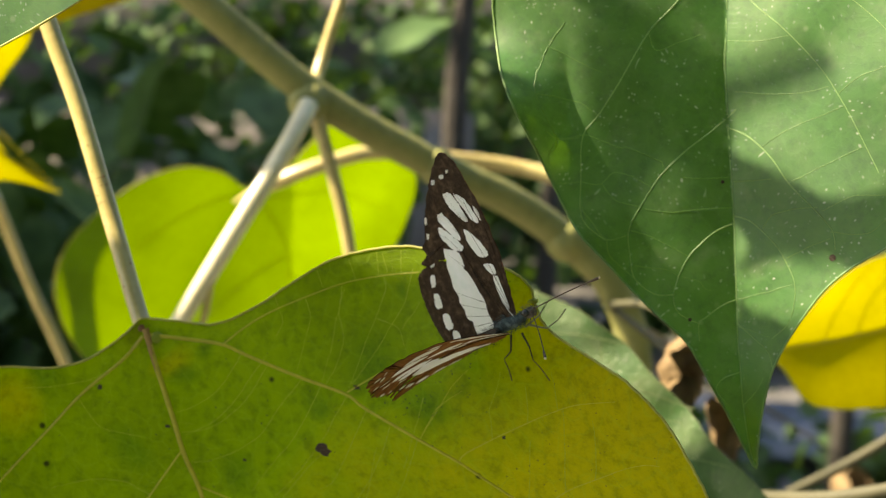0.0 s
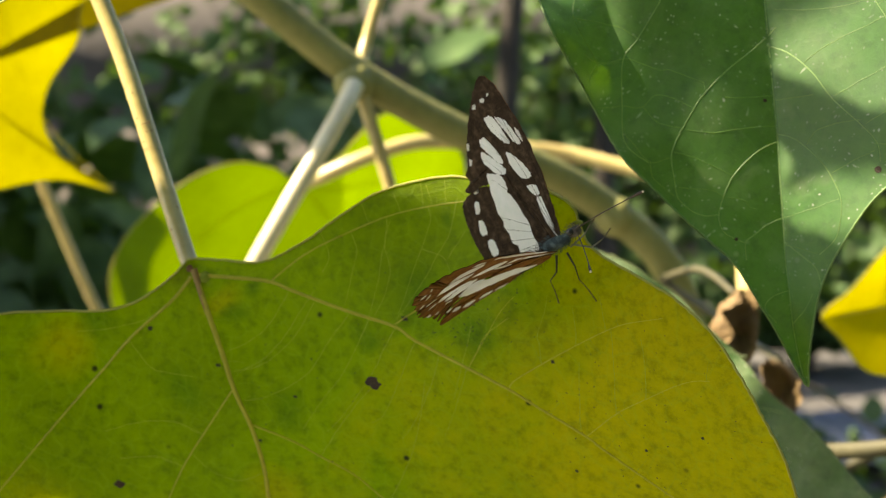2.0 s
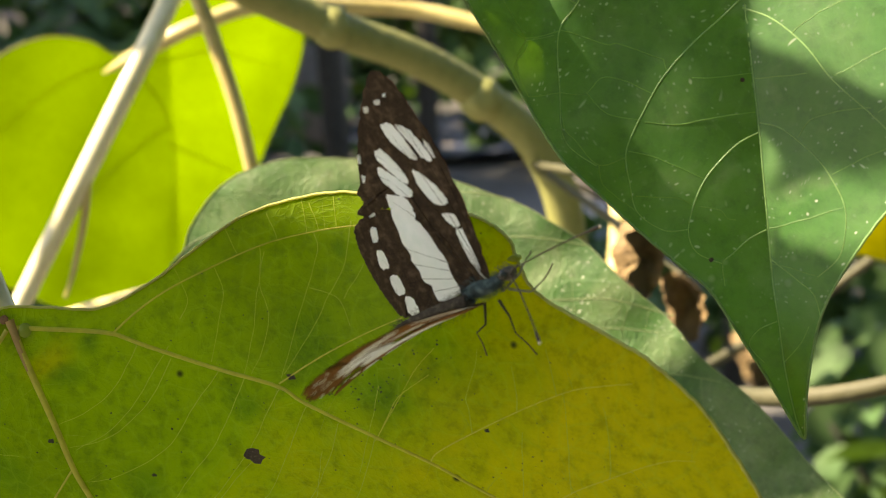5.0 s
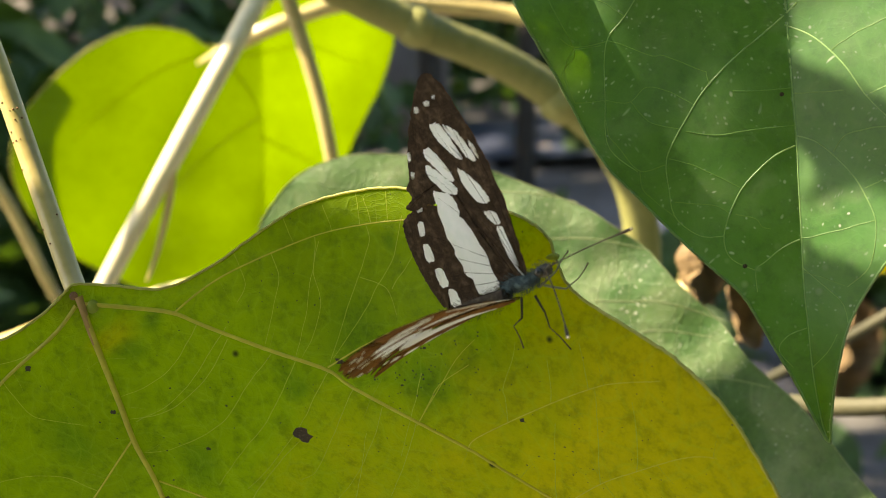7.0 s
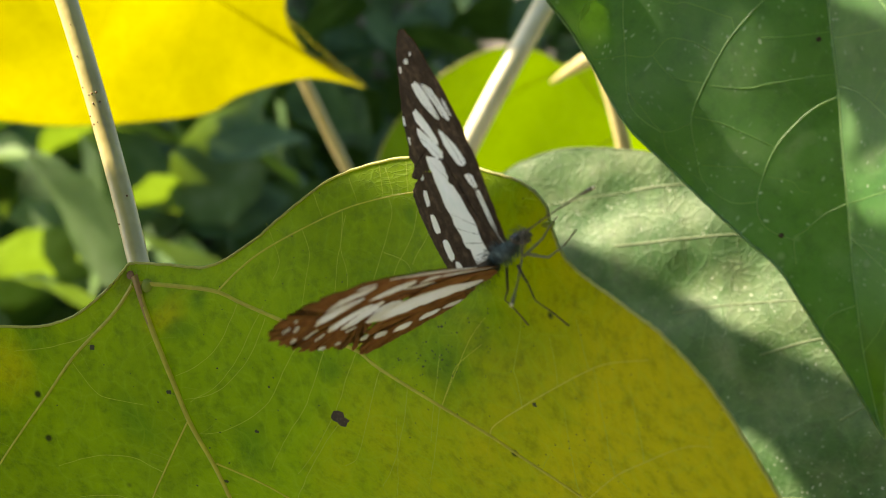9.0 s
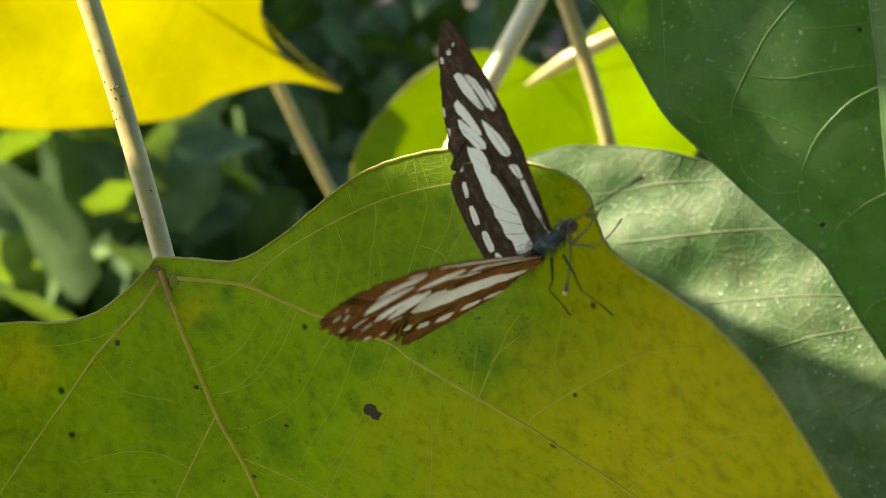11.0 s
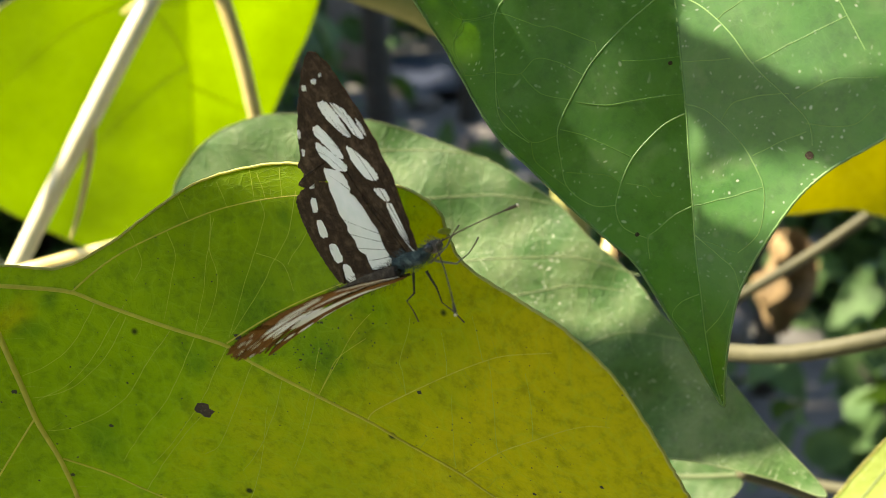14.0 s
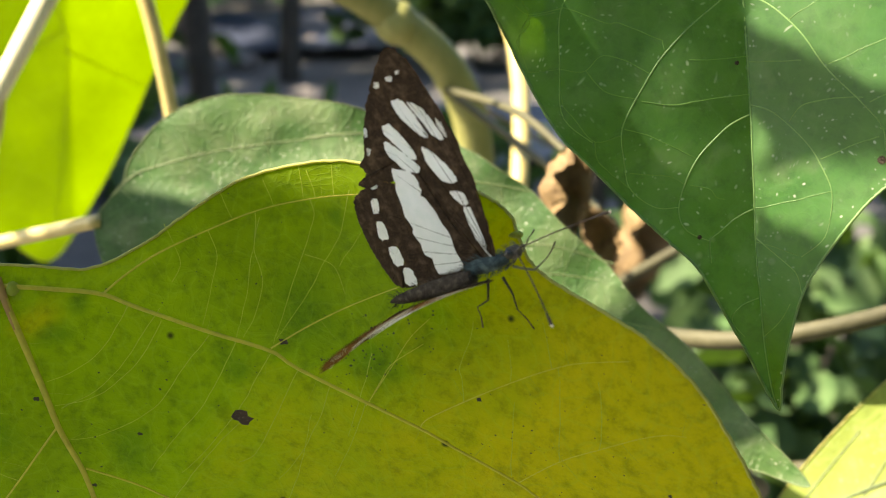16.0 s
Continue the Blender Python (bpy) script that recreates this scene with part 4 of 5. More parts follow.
green_rung((-1.72, 1.52), (-1.82, 1.33), (-1.84, 1.11), (-1.69, 0.76))
green_rung((-0.19, 0.47), (0.2, 0.44), (0.6, 0.53), (1.25, 0.63))
green_rung((0.01, 1.29), (-0.56, 1.46), (-0.72, 1.46), (-1.13, 1.59), (-1.32, 1.63))
green_rung((0.01, 1.29), (0.07, 1.10))
green_rung((-0.39, 0.08), (0.02, -0.01), (0.61, -0.26))
green_rung((-0.27, -0.51), (0.26, -0.52), (0.48, -0.62))
green_rung((0.54, -0.62), (0.81, -0.66), (0.92, -0.77), (1.03, -0.79))
green_rung((-0.76, -0.10), (-0.72, -0.34), (-0.55, -0.50), (-0.25, -0.71))
green_rung((0.39, 1.06), (0.73, 1.07), (1.18, 1.13))
green_rung((1.18, 1.06), (1.51, 1.10), (1.83, 1.14))
green_rung((2.18, 1.12), (2.76, 1.46), (3.31, 1.78))
green_rung((2.73, 0.68), (3.20, 0.95), (3.74, 1.01))
green_rung((2.88, 0.35), (3.44, 0.37), (3.74, 0.62))
green_rung((1.42, -0.89), (1.73, -0.81), (2.39, -0.54))
green_rung((1.49, -1.36), (1.77, -1.40), (2.07, -1.46))
green_rung((2.21, -0.13), (2.54, 0.06), (2.89, 0.25))
green_rung((1.77, 0.32), (1.92, 0.55), (2.29, 0.68), (2.65, 0.73))
green_rung((-2.19, 2.65), (-2.14, 2.23), (-1.73, 1.48), (-1.87, 1.18), (-1.83, 0.99))
green_rung((-2.19, 2.61), (-2.07, 3.07), (-1.83, 3.49))
green_rung((-2.07, 3.07), (-1.40, 2.80), (-1.12, 2.69))
green_rung((-2.14, 2.23), (-1.50, 2.17), (-1.12, 1.97))
green_rung((-0.42, 3.43), (-0.27, 3.15), (0.09, 3.31), (0.46, 3.48))
green_rung((-1.73, 1.48), (-1.41, 1.57))
green_rung((1.08, 2.56), (2.08, 2.56), (2.64, 2.70))
green_rung((2.80, 2.58), (3.11, 2.87), (3.51, 3.04))
green_rung((1.62, 1.65), (2.08, 1.99), (2.94, 2.40))
green_rung((0.87, 3.42), (1.35, 3.41), (1.93, 3.51))
tagged(part("vein_net", green_net, VEIN_NET, green), kind="stuff")
cross_veins(green_paths, cm(*GREEN), rise_green, VEIN_NET, green, 0.0045, 0.0045, 0.000035, 9, 0.3)
for u, v, r in ((2.96, -0.06, 0.00045), (1.03, 1.04, 0.00025), (0.73, -1.31, 0.00025)):
    bm = bmesh.new()
    bmesh.ops.create_circle(bm, cap_ends=True, segments=9, radius=r)
    for p in bm.verts:
        p.co = Vector((u / 100 + p.co.x * (1 + 0.3 * math.sin(9 * p.co.y / r)), v / 100 + 1.3 * p.co.y, 0))
        p.co.z = rise_green(p.co.x, p.co.y) + 0.0001
    part("dead_spot", bm, SCAR, green, "small brown dead spot")
rod("leaf_stalk", [(0.052, 0.282, 1.284), (0.045, 0.29, 1.30), (0.02, 0.33, 1.33), (-0.04, 0.45, 1.34), (-0.10, 0.56, 1.30), (-0.13, 0.585, 1.26)], (0.0016, 0.0022), STALK, shrub)

DULL = [(-6.84, -1.02), (-6.4, -0.28), (-6.25, 0.39), (-5.6, 1.25), (-4.66, 1.8), (-3.7, 1.96), (-2.5, 1.95), (-1.1, 1.78), (0.95, 1.17), (1.68, 0.8), (2.44, 0.39), (3.15, -0.25), (4.15, -1.0), (4.85, -1.75),
        (5.8, -2.45), (6.4, -3.0), (7.3, -3.95), (8.45, -5.05), (7.3, -4.85), (5.6, -4.68), (4.5, -4.83), (3.65, -4.89), (2.83, -4.75), (2.1, -4.6), (1.5, -4.75), (0.5, -5.2), (-2.0, -5.8), (-5, -4.4), (-6.4, -2.2)]


def rise_dull(u, v):
    return 6.0 * max(0.0, u - 0.035) ** 2 + 0.0012 * noise.noise(Vector((u * 90, v * 90, 7))) + 0.0011 * math.sin(260 * (v - 0.35 * u)) * (0.5 + noise.noise(Vector((u * 30, v * 30, 2)))) + 0.04 * abs(v + 0.012 + 0.22 * u)


dull = leaf(shrub, basis((0.03, 0.393, 1.145), (-0.35, -1.0, 0.6)), cm(*DULL), (0.0, -0.015), rise_dull, LEAF_DULL, "broad dusty grey-green leaf half in shade", 50, 300, 0.003, 3, 0.00015, VEIN_DULL)
DVEINS = (("midrib", cm((-6.81, -0.95), (-6.21, -0.01), (-5.25, 0.40), (-4.16, 0.74), (-2.70, 1.06), (-1.26, 1.32)), 0.0007),
          ("vein", cm((-2.48, 1.13), (-1.21, 1.32), (-0.05, 1.37), (0.86, 1.25)), 0.0008),
          ("vein", cm((-2.59, -0.09), (-1.75, 0.06), (-0.17, 0.33), (1.12, 0.49), (2.47, 0.38)), 0.0009),
          ("vein", cm((-1.14, -1.35), (-0.39, -1.14), (0.89, -0.91), (2.23, -0.76), (3.05, -0.72), (4.29, -0.97)), 0.0009),
          ("vein", cm((0.87, -1.98), (1.60, -1.66), (2.33, -1.45), (2.96, -1.30), (4.02, -1.32)), 0.0008),
          ("vein", cm((2.63, -3.03), (3.42, -2.48), (4.24, -2.16), (5.32, -2.25)), 0.0007))
for nm, path, r in DVEINS:
    vein(nm, path, rise_dull, (r * 0.28, r * 0.14), VEIN_DULL, dull, 30)
cross_veins([p for _, p, _ in DVEINS], cm(*DULL), rise_dull, VEIN_DULL, dull, 0.0075, 0.013, 0.00006, 12, 0.05)
rod("leaf_stalk", [SITE.inverted() @ (shrub.matrix_basis @ dull.matrix_basis @ Vector((-0.0672, -0.0102, rise_dull(-0.0672, -0.0102)))), (-0.062, 0.432, 1.122), (-0.088, 0.445, 1.110), (-0.12, 0.48, 1.08), (-0.10, 0.55, 1.02), (0.0, 0.60, 0.96), (0.089, 0.612, 0.985)], (0.0016, 0.0022), STALK, shrub)
rod("leaf_stalk", [(-0.232, 0.81, 1.175), (-0.2, 0.80, 1.097), (-0.173, 0.80, 1.025), (-0.13, 0.79, 0.95), (0.0, 0.70, 0.93), (0.0895, 0.614, 0.975)], (0.0026, 0.0026), STALK, shrub, "tan leaf stalk")

LIME = [(0.6, -0.1), (-0.5, 0.62), (-2.4, 0.87), (-4.5, 0.0), (-6.5, -1.7), (-7.8, -3.3), (-8.4, -5.3), (-7.9, -7.6), (-6.4, -9.8), (-3.2, -12), (-0.5, -13.6), (1.6, -15.2), (3.4, -13), (5.8, -9), (7.6, -5.4),
        (9.1, -2.8), (9.7, -0.4), (8.6, 1.8), (6.8, 3.0), (5.0, 2.97), (3.6, 1.9), (1.8, 0.3)]


def rise_lime(u, v):
    return -0.20 * abs(u - 0.029) + 0.002 * noise.noise(Vector((u * 25, v * 25, 5)))


lime = leaf(shrub, basis((-0.08, 0.79, 1.10), (0.3, -0.95, -0.08)), cm(*LIME), (0.015, -0.045), rise_lime, LEAF_LIME, "sunlit yellow-green heart-shaped leaf glowing against the light", 36, 220, 0.002, 4, 0.0003)
for path in (cm((1.0, -0.3), (2.6, -3), (2.8, -6.5), (1.8, -14.5)), cm((1.0, -0.3), (-2.0, -1.4), (-5.5, -4.2)), cm((1.6, -0.6), (5.0, -0.5), (8.0, -1.8)), cm((2.6, -3.6), (0, -5.6), (-3.5, -9.5)), cm((2.7, -4.5), (5, -6), (6.5, -7))):
    vein("vein", path, rise_lime, (0.0005, 0.0002), VEIN_LIME, lime)

YELLOW = [(3.2, -0.72), (1.7, 0.25), (0.55, 1.6), (0.0, 3.1), (0.4, 4.8), (1.9, 7.0), (2.3, 8.9), (5.0, 9.2), (8.0, 9.4), (8.6, 10.4), (6, 13), (0, 15), (-6, 15), (-12, 12), (-16.5, 7), (-18, 2.5), (-15.7, 0.51), (-13.5, -0.33), (-10, -0.94), (-4.7, -1.09), (-2.5, -0.3), (0.6, 0.05)]
rise_yellow = lambda u, v: 0.04 * abs(u + 0.02) + 0.003 * noise.noise(Vector((u * 20, v * 20, 9)))
yel = leaf(shrub, basis((-0.1855, 0.748, 1.1095), (0.25, -0.95, -0.08)), cm(*[(0.932 * u, 0.932 * v) for u, v in YELLOW]), (-0.04, 0.05), rise_yellow, LEAF_YELLOW, "bright yellow leaf glowing in the sun", 30, 180, 0.002, 5, 0.0003)
for path in (cm((-2, 14), (-1.5, 8), (0, 3), (3, -0.6)), cm((-1.5, 10), (-6, 6), (-10, 0)), cm((-1.6, 10), (3, 9), (7, 9.6)), cm((-1.2, 7), (-4, 3), (-6, 0))):
    vein("vein", path, rise_yellow, (0.0003, 0.0001), VEIN_YELLOW, yel)
rod("leaf_stalk", [(-0.205, 0.752, 1.235), (-0.20, 0.74, 1.28), (-0.18, 0.66, 1.31), (-0.15, 0.585, 1.28)], (0.0018, 0.002), STALK, shrub)

GOLD = [(-1.6, -3.0), (-0.9, -3.9), (0.0, -5.0), (1.2, -5.25), (3.3, -5.2), (5.5, -5.6), (7.5, -4), (8, -1), (6.5, 1.6), (4.2, 2.4), (2.4, 1.0), (1.4, 0.55), (0.4, -0.3), (-0.6, -1.9)]
rise_gold = lambda u, v: 0.22 * abs(v + 0.028 - 0.2 * u) + 0.003 * noise.noise(Vector((u * 30, v * 30, 11)))
gold = leaf(shrub, basis((0.15, 0.575, 1.12), (0.1, -0.95, -0.1)), cm(*GOLD), (0.03, -0.02), rise_gold, LEAF_GOLD, "golden yellow leaf, half of it in the sun", 30, 160, 0.006, 6, 0.0003)
vein("vein", cm((-1.3, -3.1), (2.0, -2.5), (7.4, -1.2)), rise_gold, (0.0004, 0.0008), VEIN_YELLOW, gold)
for k in range(5):
    vein("vein", cm((0.5 + 1.2 * k, -2.75 + 0.2 * k), (0.9 + 1.2 * k, -1.2 + 0.25 * k), (1.6 + 1.2 * k, 0.2 + 0.2 * k)), rise_gold, (0.0004, 0.0002), VEIN_YELLOW, gold)
rod("leaf_stalk", [(0.225, 0.573, 1.108), (0.25, 0.60, 1.10), (0.19, 0.63, 1.03), (0.0895, 0.613, 0.985)], (0.0018, 0.0022), TWIG, shrub)


def unsite(p):
    return SITE.inverted() @ Vector(p)


# a pale leaf, a withered leaf and a stalk low beside the main stem
PALE = [(-2.4, -3.6), (-1.5, -2.2), (-0.7, -0.95), (0.3, 0.35), (1.3, 1.4), (2.6, 2.2), (4.5, 2.4), (6, 1.0), (6.4, -1.4), (5.2, -4), (2.5, -5.6), (-0.4, -5.8), (-2.2, -4.8)]
rise_pale = lambda u, v: 0.14 * abs(v + 0.020 - 0.5 * u) + 0.0015 * noise.noise(Vector((u * 60, v * 60, 21)))
m = Matrix.Translation((0.132, 0.402, 1.146)) @ Vector((-0.40, -0.75, 0.52)).to_track_quat("Z", "Y").to_matrix().to_4x4()
pale = leaf(shrub, m, cm(*PALE), (0.018, -0.018), rise_pale, LEAF_PALE, "pale sunlit green leaf", 26, 150, 0.003, 13)
vein("midrib", cm((-2.2, -3.4), (1, -1.4), (5.8, 0.8)), rise_pale, (0.0004, 0.0006), VEIN_DULL, pale)
for k in range(4):
    vein("vein", cm((-1.2 + 1.6 * k, -2.8 + 0.9 * k), (-0.7 + 1.6 * k, -1.8 + 0.9 * k), (0.2 + 1.5 * k, -0.4 + 0.7 * k)), rise_pale, (0.0003, 0.00015), VEIN_DULL, pale)
rod("leaf_stalk", [unsite(m @ Vector((0.058, 0.008, 0.004))), unsite((0.20, 0.43, 1.14)), unsite((0.16, 0.52, 1.08)), (0.0895, 0.613, 0.99)], (0.0016, 0.002), TWIG, shrub)
rod("leaf_stalk", [(0.0885, 0.612, 1.045), unsite((0.092, 0.52, 1.135)), unsite((0.094, 0.44, 1.155)), unsite((0.115, 0.405, 1.165)), unsite((0.16, 0.395, 1.18)), unsite((0.24, 0.40, 1.215))], (0.0024, 0.0020), TWIG, shrub, "pale leaf stalk")
LOW = [(-12, -1.6), (-10.5, -0.6), (-8, -0.7), (-5.9, -0.9), (-4.6, -1.2), (-3.7, -1.7), (-4.2, -2.6), (-6.4, -3.8), (-9, -4.2), (-11.5, -3.2)]
rise_low = lambda u, v: 0.10 * abs(v + 0.022 + 0.03 * u) + 0.0015 * noise.noise(Vector((u * 60, v * 60, 31)))
m = Matrix.Translation((0.139, 0.416, 1.142)) @ Vector((-0.40, -0.75, 0.52)).to_track_quat("Z", "Y").to_matrix().to_4x4()
low = leaf(shrub, m, cm(*LOW), (-0.07, -0.022), rise_low, LEAF_DULL, "pale dusty green leaf in the sun below another", 26, 150, 0.003, 17, 0.00015, VEIN_DULL)
vein("midrib", cm((-3.75, -1.75), (-6, -2.0), (-11.8, -2.0)), rise_low, (0.0006, 0.0003), VEIN_DULL, low)
for k in range(1, 4):
    for side in (-1, 1):
        vein("vein", cm((-4.2 - 1.6 * k, -2.0), (-4.9 - 1.6 * k, -2.0 + 0.45 * side), (-5.8 - 1.6 * k, -2.0 + 1.0 * side)), rise_low, (0.0003, 0.00012), VEIN_DULL, low)
rod("leaf_stalk", [unsite(m @ Vector((-0.0372, -0.0172, 0.001))), unsite((0.135, 0.46, 1.10)), unsite((0.12, 0.54, 1.05)), (0.0895, 0.613, 0.985)], (0.0014, 0.002), TWIG, shrub)
WITHER = (0.353, 1.259, 0.931)
for at, turn, size in (((0.080, 0.468, 1.184), 8, 0.40), ((0.101, 0.505, 1.160), -20, 0.34), (WITHER, 6, 1.35)):
    bm = bmesh.new()
    rows = []
    for i in range(19):
        f = i / 18
        w = 0.016 * size * math.sin(math.pi * min(1, 0.08 + 0.92 * f)) ** 0.7
        rows.append([])
        for k in (-1.9 + 0.38 * j for j in range(11)):
            fold = noise.noise(Vector((f * 5, k * 1.6, turn)))
            crease = noise.noise(Vector((f * 13, k * 4, turn + 5)))
            x = w * math.sin(k) * (1 + 0.55 * fold) + 0.003 * size * math.sin(7 * f + turn)
            y = 0.8 * w * math.cos(1.4 * k) + 0.006 * size * fold + 0.0025 * size * crease
            rows[-1].append(bm.verts.new((x, y, (0.5 - f) * 0.062 * size + 0.005 * size * noise.noise(Vector((k * 2, f * 4, 3))) + 0.002 * size * crease)))
    for a, b in zip(rows, rows[1:]):
        for j in range(10):
            bm.faces.new((a[j], a[j + 1], b[j + 1], b[j]))
    under(part("withered_leaf", bm, DRY, shrub, "curled brown withered leaf"), shrub, Matrix.Translation(at) @ pose(0, 0, 0, 0, turn, 20 + turn))
    under(part("leaf_stalk", tube(bmesh.new(), curve([Vector(at) + Vector((0, 0, 0.028 * size)), Vector(at) + Vector((-0.004, 0.04, 0.035 * size)), SITE @ Vector((0.080, 0.613, 1.095))], 16), (0.0010, 0.0014), 8), TWIG, shrub), shrub, Matrix())

# unseen leaves added higher up to cast shade, outlines cut to the wanted shadows; each hangs parallel to the one that
# it shades
SHADE_LEAVES = ((green, 0.16, ((0.46, 3.05), (0.52, 2.00), (0.58, 1.99), (1.10, 1.68), (1.93, 1.13), (2.73, 0.59), (3.27, 0.19), (3.94, -0.29), (4.66, -0.65), (5.96, -1.07), (7.57, -1.67), (7.64, -2.84), (5.09, -1.80), (4.10, -1.25), (3.51, -1.04), (2.75, -0.55), (2.27, -0.33), (1.77, -0.18), (1.09, 0.04), (0.88, 0.12), (1.22, 0.25), (1.11, 0.56), (0.70, 0.90), (0.56, 0.68), (0.40, 0.28), (0.24, -0.15), (-0.57, -0.93), (-0.95, -0.97), (-0.75, -0.6), (-0.42, -0.35), (-0.34, -0.04), (-0.34, 0.84), (-0.4, 1.15), (-0.55, 1.7), (-0.65, 2.46), (-0.61, 2.88), (-1.01, 3.56))),
        (green, 0.165, ((0.25, -0.75), (0.62, -0.80), (0.80, -0.60), (0.90, -0.35), (0.95, -0.20), (0.97, -0.35), (1.10, -0.52), (1.54, -0.88), (2.19, -1.26), (2.59, -1.54), (3.58, -2.51), (2.66, -3.96), (1.39, -4.12), (-0.14, -2.45), (-0.57, -0.93))),
        # the slot in this outline lets sun through onto the lowered wing
        (main, 0.20, ((-8, 0), (-6.5, -1.0), (-4.95, -1.05), (-4.9, -1.4), (-5.3, -2.1), (-5.2, -2.9), (-4.95, -3.4), (-4.7, -3.8), (-4.25, -4.7), (-3.8, -5.6), (-3.4, -6.3), (-2.5, -9), (0.5, -9.5), (7, -9), (11, -7.2), (10.5, -6.9), (9.4, -6.8), (7.6, -5.1), (5.8, -3.3), (4.2, -1.9), (3.3, -0.9), (2.9, 0.1), (3.9, -0.1), (5.3, -0.8), (7.0, -2.6), (8.6, -4.6), (10.4, -6.7), (11, -6.9), (11.5, -6), (11, -1), (8, 2), (2, 4.2), (-4, 4.5), (-8, 3))),
        (dull, 0.34, ((-9.00, -0.90), (-7.44, -0.65), (-6.35, -0.17), (-5.40, -0.28), (-4.68, -0.51), (-4.04, -0.05), (-2.73, -0.40), (-0.87, -0.85), (0.13, -1.52), (1.03, -1.75), (1.92, -1.98), (2.96, -2.26), (4.0, -2.3), (4.9, -1.7), (6.0, -0.9), (8.0, -0.8), (11.0, -3.0), (11.00, -5.60), (6.58, -5.45), (3.85, -5.25), (2.80, -4.95), (2.20, -4.50), (1.50, -3.80), (0.40, -3.60), (-2.80, -3.40), (-4.50, -4.50), (-8.50, -3.20))))
for under_it, far, outline in SHADE_LEAVES:
    m = Matrix.Translation(SUN_TO * far) @ shrub.matrix_basis @ under_it.matrix_basis
    edge = [(p.x, p.y) for p in curve([(u / 100, v / 100, 0) for u, v in outline], 6 * len(outline), True)]
    bm = bmesh.new()
    bm.faces.new([bm.verts.new((u, v, 0)) for u, v in edge])
    bmesh.ops.triangulate(bm, faces=bm.faces[:])
    bmesh.ops.subdivide_edges(bm, edges=bm.edges[:], cuts=2, use_grid_fill=True)
    for v in bm.verts:
        v.co.z = 0.0015 * noise.noise(Vector((v.co.x * 40, v.co.y * 40, 2)))
    top = under(part("leaf", bm, LEAF_GREEN, shrub, "unseen leaf added overhead to cast shade"), shrub, m)
    part("margin", tube(bmesh.new(), [Vector((u, v, 0)) for u, v in edge + edge[:1]], (0.0002, 0.0002), 5, caps=False), RIM, top)
    # an added stalk ties each shade leaf to the stem
    foot = m @ Vector((outline[0][0] / 100, outline[0][1] / 100, 0))
    end = SITE @ Vector((-0.157, 0.585, 1.283))
    under(part("leaf_stalk", tube(bmesh.new(), curve([foot, foot + SUN_TO * 0.10, foot + SUN_TO * 0.17, Vector((-0.42, 0.43, 1.50)), Vector((-0.30, 0.55, 1.39)), end], 40), (0.0012, 0.0018), 8), STALK, shrub), shrub, Matrix())


# ---- the butterfly ----
fly = thing("butterfly", "dark brown butterfly with white bands, wings half raised, on the leaf", "butterfly")
FLY_AT = SITE @ Matrix.Translation((0.0160, 0.2568, 1.1932))
fly.matrix_basis = FLY_AT
AHEAD = Vector((0.6362, -0.5988, 0.4865)).normalized()
mm = lambda pts: [(a / 1000, b / 1000) for a, b in pts]


def camber(a, b):
    """The arch of the raised wings."""
    return 0.0004 * math.sin(60 * b) + 0.00012 * math.sin(700 * a + 200 * b) - 6 * a * a * 0.15


def trimmed(outline, count, cuts=2):
    """A closed outline with its corners cut twice, at count even places."""
    pts = [Vector((a, b, 0)) for a, b in outline]
    for _ in range(cuts):
        pts = [q for k in range(len(pts)) for q in (pts[k].lerp(pts[(k + 1) % len(pts)], 0.2), pts[k].lerp(pts[(k + 1) % len(pts)], 0.8))]
    return [pts[int(k * len(pts) / count)].lerp(pts[(int(k * len(pts) / count) + 1) % len(pts)], k * len(pts) / count % 1) for k in range(count)]


def arch(a, b):
    """The stronger arch of the lowered wings."""
    return 5.1 * b * b + 5.6 * a * a - 15.4 * a * b + 0.00012 * math.sin(700 * a + 200 * b)


def sheet(bm, outline, lift, count=90, rings=7, worn=0.0, seed=1, bend=camber):
    rnd = random.Random(seed)
    edge = trimmed(outline, count, 2 if rings > 4 else 1)
    c = sum(edge, Vector()) / count
    edge = [e + Vector((rnd.uniform(-worn, worn), rnd.uniform(-worn, worn), 0)) for e in edge]
    mid, last = bm.verts.new((c.x, c.y, bend(c.x, c.y) + lift)), None
    for r in range(1, rings + 1):
        ring = []
        for e in edge:
            p = c + (e - c) * (r / rings)
            ring.append(bm.verts.new((p.x, p.y, bend(p.x, p.y) + lift)))
        for j in range(count):
            k = (j + 1) % count
            bm.faces.new((last[j], ring[j], ring[k], last[k]) if last else (mid, ring[j], ring[k]))
        last = ring
    return bm


FORE = mm([(-0.1, 0.2), (0.8, 3.9), (1.9, 10.1), (2.0, 16.5), (1.2, 22.7), (0.2, 26.8), (-0.9, 28.7), (-2.5, 29.3), (-5.0, 27.6), (-7.3, 25.5), (-9.6, 23.5), (-11.3, 21.2), (-12.7, 18.9), (-13.6, 17.4), (-15.6, 16.5), (-14.6, 15.3), (-17.4, 14.3), (-15.6, 13.5), (-12.0, 13.6), (-10.2, 13.2), (-7.2, 10.6), (-5.6, 8.0), (-3.8, 3.2), (-2.4, 0.1)])
HIND = mm([(-1.2, -0.3), (-7.2, -1.1), (-14.3, -1.0), (-18.0, -0.8), (-19.5, -0.1), (-20.3, 2.8), (-20.7, 6.4), (-20.4, 9.9), (-19.2, 12.9), (-16.6, 13.6), (-11.1, 13.6), (-3.2, 7.1)])
